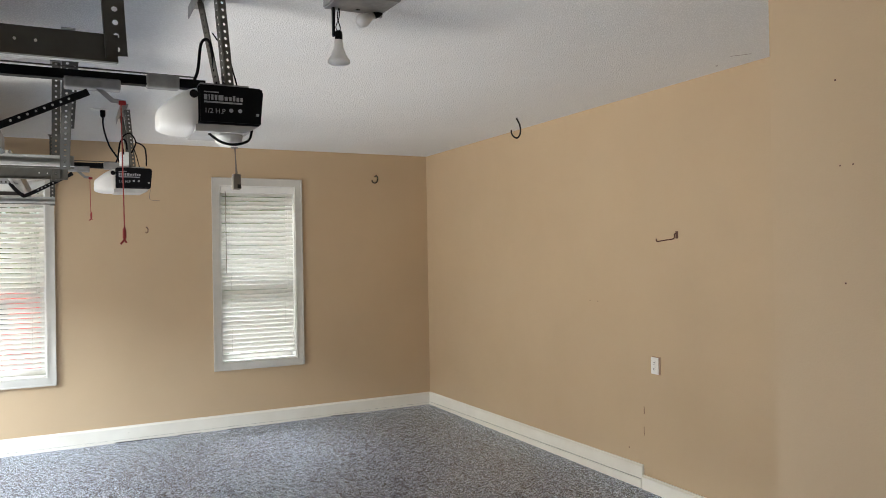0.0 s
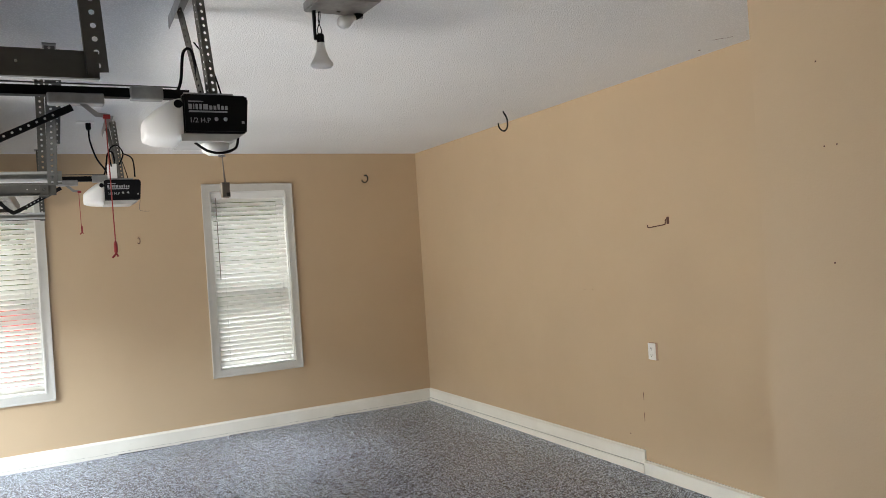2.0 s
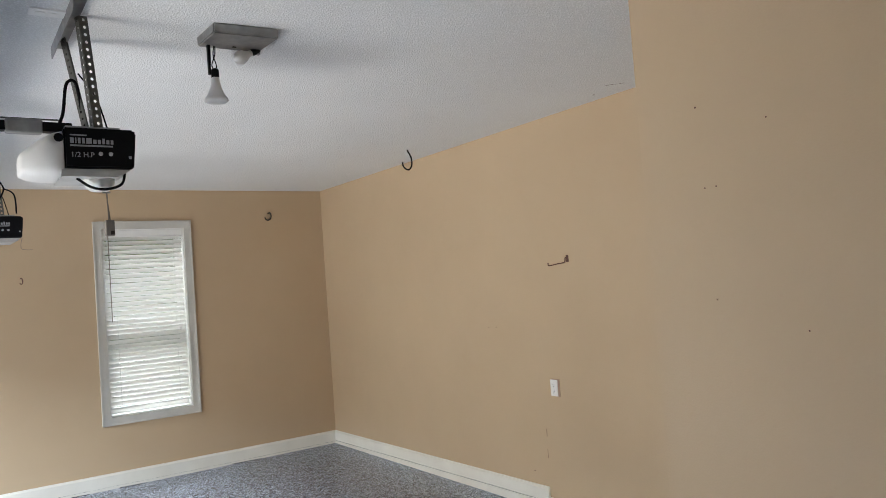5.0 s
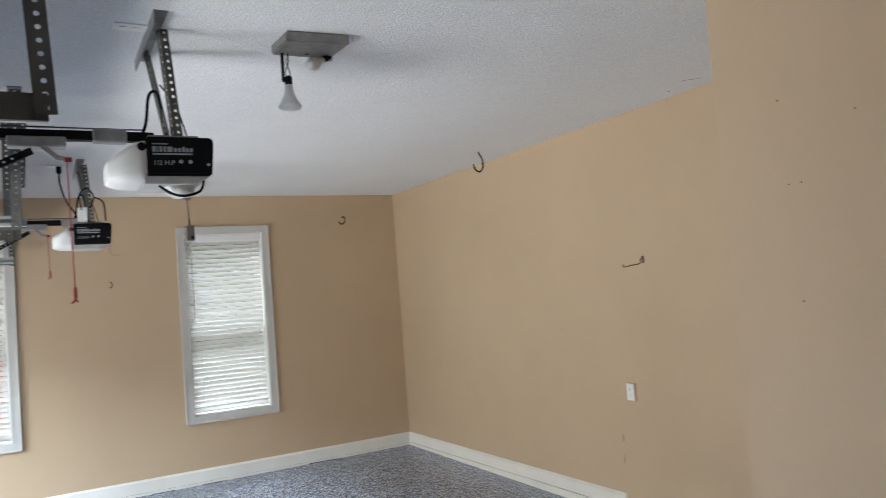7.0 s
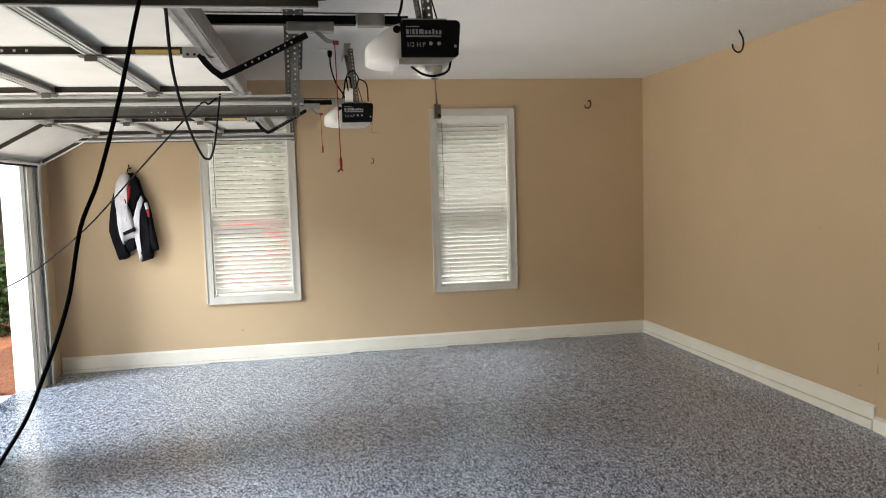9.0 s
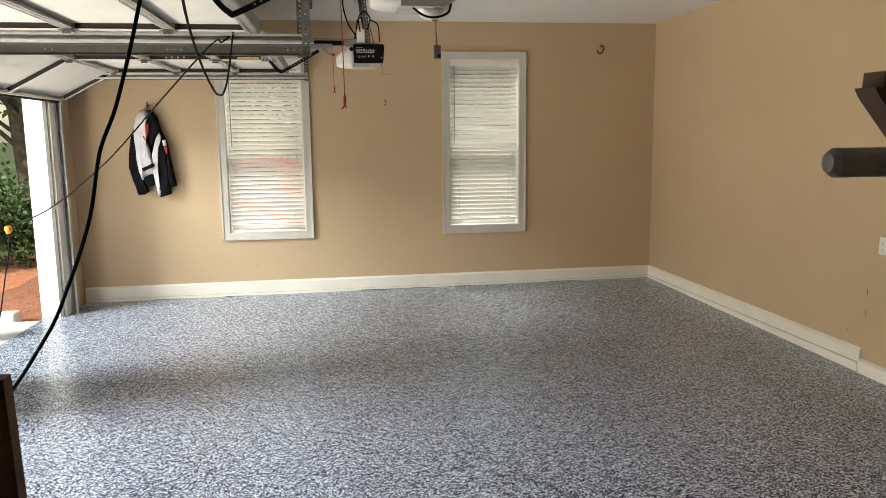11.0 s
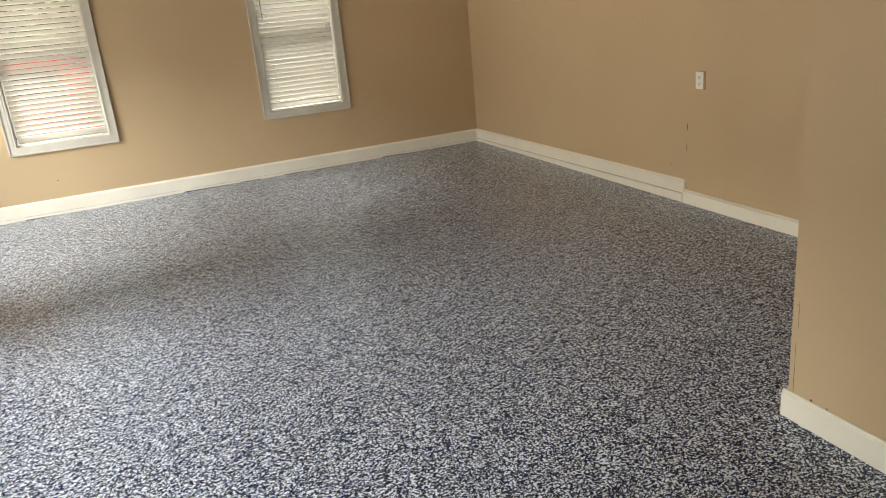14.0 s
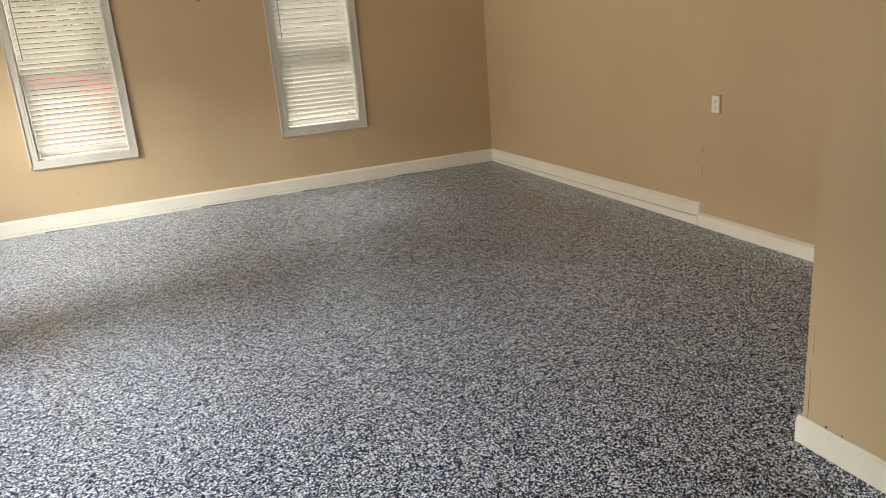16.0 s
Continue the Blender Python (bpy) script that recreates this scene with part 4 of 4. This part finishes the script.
hook("ceiling_hook", [(-0.325, -2.40, H), (-0.325, -2.40, H - 0.012), (-0.310, -2.40, H - 0.035), (-0.295, -2.40, H - 0.07), (-0.297, -2.40, H - 0.125), (-0.322, -2.40, H - 0.16),
                      (-0.355, -2.40, H - 0.155), (-0.377, -2.40, H - 0.13), (-0.380, -2.40, H - 0.10)], 0.0065, IRON, "black iron utility hook screwed into the ceiling")
hook("wall_hook", [(-0.612, 0.0, 2.502), (-0.612, -0.025, 2.503), (-0.606, -0.034, 2.505), (-0.593, -0.036, 2.478), (-0.604, -0.036, 2.44), (-0.632, -0.036, 2.427),
                   (-0.655, -0.036, 2.44), (-0.66, -0.036, 2.458)], 0.006, IRON, "black iron utility hook on the tan wall")
hook("wall_hook", [(0.0, -3.805, 1.762), (-0.018, -3.805, 1.76), (-0.022, -3.803, 1.735), (-0.03, -3.797, 1.727), (-0.07, -3.765, 1.72), (-0.105, -3.735, 1.714), (-0.109, -3.732, 1.732)], 0.0038, BROWNHOOK,
     "brown screw hook bent out of the wall", boxed(-0.004, 0.0, -3.818, -3.796, 1.73, 1.778, bevel=0.0015))
hook("wall_hook", [(-2.91, 0.0, 1.95), (-2.908, -0.02, 1.954), (-2.901, -0.03, 1.945), (-2.897, -0.032, 1.93), (-2.9, -0.033, 1.908), (-2.911, -0.03, 1.9), (-2.919, -0.026, 1.91)], 0.004, BROWNHOOK, "small reddish brown screw hook on the wall")

# wall outlet
t = thing("wall_outlet", (0.0, -3.578, 0.873), "white duplex outlet with a cover plate", "outlet")
part("backing", boxed(-0.004, 0.0, -3.633, -3.553, 0.812, 0.932), worn("bare_gypsum", (0.36, 0.24, 0.17), 0.9), t, "unpainted strip beside the plate")
part("cover_plate", boxed(-0.011, -0.004, -3.618, -3.548, 0.813, 0.927, bevel=0.003), VINYL, t, "white cover plate")
for z in (0.848, 0.892):
    rc = part("receptacle", lathe([(0.017, -0.0025), (0.017, 0.0)], (-0.0112, -3.583, z), "x", 16), VINYL, t)
    for dy in (-0.006, 0.006):
        part("slot", boxed(-0.0146, -0.0138, -3.583 + dy - 0.001, -3.583 + dy + 0.001, z - 0.004, z + 0.005), GAP, rc)
    part("slot", boxed(-0.0146, -0.0138, -3.586, -3.580, z - 0.013, z - 0.009), GAP, rc)

# small nail holes, chips and cracks in the drywall
marks = [(0.0, -3.462, 0.545, 0.004, 0.05), (0.0, -3.458, 0.40, 0.003, 0.06), (0.0, -2.88, 1.28, 0.006, 0.006), (0.0, -2.97, 1.28, 0.006, 0.005), (0.0, -3.3, 0.255, 0.01, 0.006)]
t = thing("wall_marks", (0, -3, 1), "small dark nail holes and chips in the paint", "wall marks", kind="structure")
for x, y, z, w, h in marks:
    part("chip", boxed(x - 0.0012, x, y - w / 2, y + w / 2, z - h / 2, z + h / 2), BROWNHOOK, t)
for y, z, w in ((-6.07, 2.14, 5), (-6.08, 1.89, 4), (-6.12, 1.89, 4), (-6.09, 1.55, 5), (-6.30, 2.06, 4), (-6.37, 1.46, 4), (-5.863, 0.43, 3), (-5.945, 0.096, 9), (-6.01, 0.094, 7)):
    part("chip", boxed(X_BUMP - 0.001, X_BUMP, y - w * 0.0005, y + w * 0.0005, z - w * 0.0005, z + w * 0.0005), BROWNHOOK, t)
part("chip", boxed(-4.27, -4.255, -0.001, 0.0, 0.276, 0.282), BROWNHOOK, t)
part("chip", boxed(-0.126, -0.114, -4.286, -4.274, H - 0.001, H), BROWNHOOK, t)
part("ceiling_crack", tubed([(-0.215, -4.47, H - 0.0005), (-0.2, -4.5, H - 0.0005), (-0.17, -4.53, H - 0.0005), (-0.155, -4.56, H - 0.0005)], 0.0009, 6), BROWNHOOK, t)
part("corner_crack", boxed(X_BUMP - 0.0006, X_BUMP, Y_BUMP - 0.0212, Y_BUMP - 0.0204, 0.19, 0.29), BROWNHOOK, t)
part("corner_crack", boxed(X_BUMP - 0.0006, X_BUMP, Y_BUMP - 0.0262, Y_BUMP - 0.0254, 0.34, 0.45), BROWNHOOK, t)
part("corner_crack", boxed(X_BUMP - 0.001, X_BUMP, Y_BUMP - 0.022, Y_BUMP - 0.0205, 0.095, 0.19), BROWNHOOK, t)


# ---- jacket on the wall ----
def padded(outline, y_back, depth, seed, inset=0.72):
    """A puffed cloth panel from an outline on the wall: soft rim, rumpled front."""
    bm = bmesh.new()
    cx = sum(p[0] for p in outline) / len(outline)
    cz = sum(p[1] for p in outline) / len(outline)
    pts = []
    n = len(outline)
    for i in range(n):
        p, q = Vector(outline[i]), Vector(outline[(i + 1) % n])
        pts += [p, p.lerp(q, 0.5)]
    rings = []
    for f, y in ((0.97, y_back), (1.0, y_back - depth * 0.45), (0.9, y_back - depth * 0.85), (inset, y_back - depth)):
        rings.append([bm.verts.new((cx + (p.x - cx) * f, y, cz + (p.y - cz) * f)) for p in pts])
    m = len(pts)
    for a, b in zip(rings, rings[1:]):
        for k in range(m):
            bm.faces.new((a[k], a[(k + 1) % m], b[(k + 1) % m], b[k]))
    cap = bm.faces.new(rings[-1])
    bm.faces.new(rings[0][::-1])
    got = bmesh.ops.triangulate(bm, faces=[cap])
    bmesh.ops.subdivide_edges(bm, edges=list({e for f in got["faces"] for e in f.edges}), cuts=2, use_grid_fill=True)
    for v in bm.verts:
        if v.co.y < y_back - depth * 0.4:
            v.co.y += 0.02 * noise.noise(Vector((v.co.x * 14 + seed, v.co.z * 7, seed)))
    return bm


def jacket():
    t = thing("jacket", (-5.22, -0.02, 1.87), "white and black riding jacket with red accents on a hook", "jacket")

    def w(points):
        return [(-5.245 + (u - 190) * 0.00163, 1.897 - (v - 65) * 0.00173) for u, v in points]

    part("lining", padded(w([(155, 150), (178, 85), (215, 80), (248, 120), (270, 205), (262, 300), (235, 460), (208, 500), (165, 480), (150, 300)]), -0.012, 0.045, 1.0, 0.85), CLOTHB, t, "black inner lining", True)
    part("sleeve", padded(w([(108, 185), (122, 230), (128, 330), (140, 440), (160, 505), (176, 545), (150, 560), (113, 562), (88, 480), (68, 400), (78, 300), (92, 225)]), -0.014, 0.10, 2.0), CLOTHB, t, "black sleeve", True)
    part("sleeve", padded(w([(272, 205), (292, 245), (304, 300), (318, 400), (337, 515), (305, 522), (285, 440), (268, 300)]), -0.012, 0.085, 3.0), CLOTHB, t, "black sleeve", True)
    part("front_panel", padded(w([(150, 92), (182, 78), (203, 98), (198, 140), (166, 172), (160, 220), (192, 285), (212, 380), (224, 436), (186, 446), (156, 462), (146, 492), (128, 440), (114, 320), (112, 190), (126, 130)]), -0.03, 0.10, 4.0), CLOTHW, t, "white front panel", True)
    part("front_panel", padded(w([(264, 196), (276, 236), (296, 300), (306, 440), (306, 560), (240, 578), (226, 500), (216, 440), (214, 330), (236, 250)]), -0.03, 0.075, 5.0), CLOTHB, t, "black front panel", True)
    part("stripe", padded(w([(262, 206), (274, 232), (252, 290), (240, 400), (250, 562), (234, 570), (214, 445), (212, 335), (238, 250)]), -0.09, 0.028, 6.0, 0.8), CLOTHW, t, "white front stripe", True)
    part("hem", padded(w([(152, 462), (186, 448), (212, 446), (212, 505), (180, 517), (162, 505)]), -0.04, 0.06, 7.0), CLOTHB, t, "black hem", True)
    part("collar", padded(w([(205, 90), (232, 96), (262, 160), (266, 200), (236, 246), (212, 296), (200, 280), (168, 222), (170, 168), (200, 140)]), -0.04, 0.07, 8.0, 0.8), CLOTHB, t, "black collar and yoke", True)
    part("collar_trim", padded(w([(168, 172), (212, 150), (206, 200), (190, 250), (176, 262), (166, 225)]), -0.10, 0.03, 9.0, 0.8), CLOTHR, t, "red collar trim", True)
    part("belt_tab", padded(w([(150, 408), (218, 380), (225, 400), (156, 428)]), -0.10, 0.035, 10.0, 0.9), CLOTHB, t, "black waist strap", True)
    part("sleeve_patch", padded(w([(274, 250), (294, 248), (300, 285), (282, 288)]), -0.075, 0.03, 11.0, 0.8), CLOTHW, t, "white shoulder patch", True)
    part("sleeve_trim", padded(w([(284, 288), (301, 286), (303, 330), (292, 330)]), -0.075, 0.028, 12.0, 0.8), CLOTHR, t, "red sleeve trim", True)
    part("loop", tubed([(-5.25, -0.05, 1.872), (-5.24, -0.05, 1.912), (-5.23, -0.045, 1.887)], 0.004, 6), CLOTHB, t)
    hook("wall_hook", [(-5.225, 0.0, 1.917), (-5.225, -0.06, 1.907), (-5.225, -0.085, 1.922), (-5.225, -0.09, 1.942)], 0.006, IRON, "black coat hook that carries the jacket")


jacket()


# ---- loose cables ----
def cable(points, r, label, mat=RUBBER):
    q = tubed(points, r, 10)
    return solid("cable", q, mat, label, "cable", smooth=True, group="loose cables")


cable([(-3.85, -5.60, 2.215), (-3.865, -5.655, 2.20), (-3.88, -5.675, 2.12), (-3.905, -5.66, 2.04), (-3.95, -5.655, 1.87), (-4.01, -5.65, 1.68), (-4.06, -5.65, 1.56), (-4.10, -5.65, 1.38), (-4.17, -5.64, 1.20),
       (-4.26, -5.62, 1.03), (-4.45, -5.6, 0.80), (-4.8, -5.6, 0.62), (-5.3, -5.62, 0.45), (-5.75, -5.7, 0.2), (-5.9, -5.75, -0.03)], 0.0053, "thick black cable slung over the door track")
cable([(-3.855, -5.60, 2.19), (-3.87, -5.45, 2.24), (-3.89, -5.3, 2.19), (-3.93, -5.0, 2.04), (-3.97, -4.5, 1.91), (-3.975, -4.15, 1.815), (-3.97, -4.0, 1.80), (-3.972, -3.85, 1.82), (-3.98, -3.6, 1.92), (-3.99, -3.24, 2.17), (-3.99, -3.20, 2.20)], 0.0052, "black cable looped between two door tracks")
cable([(-3.99, -3.20, 2.20), (-4.05, -3.24, 2.14), (-4.12, -3.2, 2.13), (-4.5, -2.8, 1.84), (-5.1, -2.0, 1.42), (-5.8, -1.15, 1.03), (-6.3, -0.72, 0.83)], 0.0052, "black extension lead pulled out through the doorway")
t = thing("lead_connector", (-6.3, -0.77, 0.8), "orange extension lead connector hanging outside the doorway", "connector")
part("plug", lathe([(0.012, 0.04), (0.03, 0.03), (0.032, 0.0), (0.018, -0.03)][::-1], (-6.32, -0.76, 0.8), sides=12), ORANGE, t, "orange plug", True)
part("tail", tubed([(-6.32, -0.76, 0.78), (-6.33, -0.78, 0.6), (-6.36, -0.85, 0.34), (-6.42, -0.9, 0.0), (-6.5, -0.9, -0.05)], 0.006, 8), RUBBER, t, "black lead", True)


# ---- things near the eye ----
t = thing("pipe_rack", (-3.0, -7.328, H), "grey pipe rack with brown wooden block hung from ceiling", "rack")
part("pipe", lathe([(0.007, -0.002), (0.0108, 0.003), (0.0108, 0.42), (0.007, 0.424)], (-3.068, -7.328, 1.574), "x", 18), PIPE, t, "fuzzy grey pipe")
part("post", boxed(-3.014, -2.994, -7.34, -7.316, 1.584, H, bevel=0.002), STEEL, t, "grey steel post")
part("block", prism([(-3.038, 1.638), (-3.014, 1.638), (-3.014, 1.588), (-3.041, 1.62), (-3.045, 1.627), (-3.039, 1.627)], -7.339, -7.317), WOODBR, t, "brown wooden block")
t = thing("wooden_stand", (-3.93, -6.78, floor_z(-3.93)), "dark brown wooden board stand on the floor", "stand")
q = prism([(-4.0, floor_z(-3.9)), (-3.835, floor_z(-3.9)), (-3.87, 1.28), (-4.0, 1.28)], -6.79, -6.765)
part("board", q, WOODBR, t)
part("foot", boxed(-4.02, -3.83, -6.88, -6.67, floor_z(-4.02) - 0.002, floor_z(-4.02) + 0.03, bevel=0.004), WOODBR, t)

# ---- outdoors ----
q = bmesh.new()
bmesh.ops.create_grid(q, x_segments=24, y_segments=24, size=400)
for v in q.verts:
    v.co.z = -0.12
solid("ground", q, GRASS, "grassy ground round the garage", "ground", "structure")
solid("driveway", boxed(-22, X_OUT + 0.02, -9.5, -0.68, -0.3, -0.052, bevel=0.006), CONCRETE, "pale concrete driveway before the garage doors", "driveway", "structure")
q = bmesh.new()
bmesh.ops.create_grid(q, x_segments=60, y_segments=40, size=1)
for v in q.verts:
    v.co = Vector((-8.2 + v.co.x * 2.1, 1.55 + v.co.y * 2.2, -0.085 + 0.03 * noise.noise(v.co * 9) + 0.015 * noise.noise(v.co * 40)))
solid("mulch_bed", q, MULCH, "bed of red bark mulch along the driveway", "mulch", "stuff")
solid("edging_stone", boxed(-6.55, -6.38, -0.66, -0.5, -0.1, 0.02, bevel=0.02), CONCRETE, "small grey concrete edging block in the mulch", "stone", at=(0, 0, 0))


def leafy(name, at, radius, height, leaves, size, mat, label, category, group, trunk=None, seed=1):
    """A shrub or tree: branching trunk and a ragged crown of separate leaves in clumps."""
    rnd = random.Random(seed)
    t = thing(name, at, label, category, group)
    ax, ay, az = at
    base = trunk or 0.1
    q = bmesh.new()
    tube(q, [(ax, ay, az - 0.05), (ax + 0.05 * height * rnd.uniform(-1, 1), ay, az + base + (height - base) * 0.5), (ax, ay, az + height * 0.85)], (0.02 + height * 0.025, 0.012), 8)
    centres = []
    for k in range(16 if trunk else 12):
        a = rnd.uniform(0, 6.283)
        rr = radius * rnd.uniform(0.25, 0.95)
        c = Vector((ax + rr * math.cos(a), ay + rr * math.sin(a), az + base + (height - base) * rnd.uniform(0.15, 1.0) * (1.1 - 0.35 * rr / radius)))
        centres.append(c)
        s = Vector((ax, ay, az + base * 0.8 + (c.z - az - base) * 0.45))
        tube(q, [s, s.lerp(c, 0.6) + Vector((0, 0, 0.05 * height * rnd.uniform(-1, 1))), c], (0.008 + height * 0.008, 0.004), 6)
    part("trunk", q, BARK, t, "", True)
    verts, faces = [], []
    spread = radius * 0.42
    for k in range(leaves):
        c = centres[k % len(centres)]
        p = c + Vector((rnd.gauss(0, spread * 0.55), rnd.gauss(0, spread * 0.55), rnd.gauss(0, spread * 0.45)))
        if p.z < az + 0.03:
            p.z = az + rnd.uniform(0.03, 0.3)
        e = Euler((rnd.uniform(-1.2, 1.2), rnd.uniform(-1.2, 1.2), rnd.uniform(0, 6.283))).to_matrix()
        L, W = size * rnd.uniform(0.7, 1.3), size * rnd.uniform(0.28, 0.42)
        i = len(verts)
        for u, v, h in ((0, 0, 0), (0.45, W / size, 0.06), (1, 0, -0.04), (0.45, -W / size, 0.06)):
            w = p + e @ Vector((u * L, v * size, h * size)) - Vector(at)
            verts.append(w[:])
        faces.append((i, i + 1, i + 2))
        faces.append((i, i + 2, i + 3))
    me = bpy.data.meshes.new("crown")
    me.from_pydata(verts, [], faces)
    me.materials.append(mat)
    ob = new("crown", me)
    ob.parent = t
    ORG[ob] = Vector(at)
    return t


G = -0.1
leafy("shrub", (-8.2, 2.4, G), 0.9, 1.25, 5200, 0.075, LEAFD, "dark green glossy leaved shrub in a mulch bed", "shrub", "shrubs by the driveway", seed=3)
leafy("shrub", (-9.6, 3.6, G), 1.0, 1.5, 5200, 0.08, LEAFD, "dark green shrub behind the driveway edge", "shrub", "shrubs by the driveway", seed=4)
leafy("shrub", (-7.1, 3.3, G), 0.8, 1.1, 4200, 0.075, LEAFD, "dark green shrub near the garage wall", "shrub", "shrubs by the driveway", seed=5)
leafy("shrub", (-11.2, 2.6, G), 1.0, 1.6, 4200, 0.085, LEAFL, "lighter green shrub beyond the driveway", "shrub", "shrubs by the driveway", seed=6)
for k, (x, y, h) in enumerate(((-13.5, 7.5, 6.5), (-10.0, 9.5, 7.5), (-16.5, 5.0, 7.0), (-6.0, 11.5, 7.0), (-2.0, 12.5, 6.5), (1.5, 11.0, 6.0))):
    leafy("tree", (x, y, G), 2.3, h, 5200, 0.2, LEAFL, "yellow-green leafy tree behind the garage", "tree", "trees behind the garage", trunk=0.7, seed=20 + k)
for k, x in enumerate((-6.6, -5.2, -3.6, -2.0, -0.4)):
    leafy("hedge_shrub", (x, 5.6 + 0.3 * (k % 2), G), 0.95, 1.15, 2600, 0.09, LEAFL, "light green hedge shrub outside the window", "shrub", "hedge outside the windows", seed=40 + k)


def water_bottle():
    t = thing("water_bottle", (-6.5, -1.35, -0.052), "blue plastic five gallon water bottle on the driveway", "bottle")
    part("body", lathe([(0.12, 0), (0.135, 0.01), (0.135, 0.09), (0.128, 0.10), (0.135, 0.11), (0.135, 0.2), (0.128, 0.21), (0.135, 0.22), (0.135, 0.31), (0.11, 0.37), (0.05, 0.42)], (-6.5, -1.35, -0.052), sides=28), BLUE, t, "", True)
    part("neck", lathe([(0.035, 0.40), (0.03, 0.47)], (-6.5, -1.35, -0.052), sides=20), BLUE, t, "", True)
    part("cap", lathe([(0.034, 0.465), (0.034, 0.495), (0.028, 0.5)], (-6.5, -1.35, -0.052), sides=20), VINYL, t, "white cap", True)


water_bottle()


def car(x, y):
    """A red car that stands along the building, seen only through the blinds."""
    z = -0.1
    t = thing("car", (x, y, z), "red parked car outside the window", "car")
    L = 4.3
    prof = [(0, 0.35), (0.05, 0.65), (0.9, 0.8), (1.45, 1.32), (2.9, 1.38), (3.7, 0.92), (4.25, 0.85), (4.3, 0.4), (3.9, 0.25), (0.3, 0.25)]
    q = prism([(x - L / 2 + a, z + b) for a, b in prof], y - 0.85, y + 0.85)
    bmesh.ops.bevel(q, geom=q.edges[:], offset=0.05, segments=3, affect="EDGES")
    body = part("body", q, CARRED, t, "red painted body")
    for a, b in ((1.5, 2.1), (2.16, 2.85)):
        part("side_window", prism([(x - L / 2 + a, z + 0.92), (x - L / 2 + b, z + 0.92), (x - L / 2 + b - 0.03, z + 1.28), (x - L / 2 + a + 0.06, z + 1.28)], y - 0.856, y - 0.84), BLACK, body, "dark glass")
    for a in (0.85, 3.45):
        w = part("wheel", lathe([(0.2, -0.1), (0.31, -0.09), (0.32, 0), (0.31, 0.09), (0.2, 0.1)], (x - L / 2 + a, y - 0.8, z + 0.32), "y", 24), TYRE, t, "black tyre", True)
        part("rim", lathe([(0.05, -0.115), (0.19, -0.105), (0.2, -0.09)], (x - L / 2 + a, y - 0.8, z + 0.32), "y", 20), STEEL, w)
    for yy in (-0.6, 0.6):
        part("headlight", boxed(x - L / 2 + 0.0, x - L / 2 + 0.05, y + yy - 0.15, y + yy + 0.15, z + 0.55, z + 0.68, bevel=0.01), VINYL, t)
    return t


car(-4.9, 3.6)
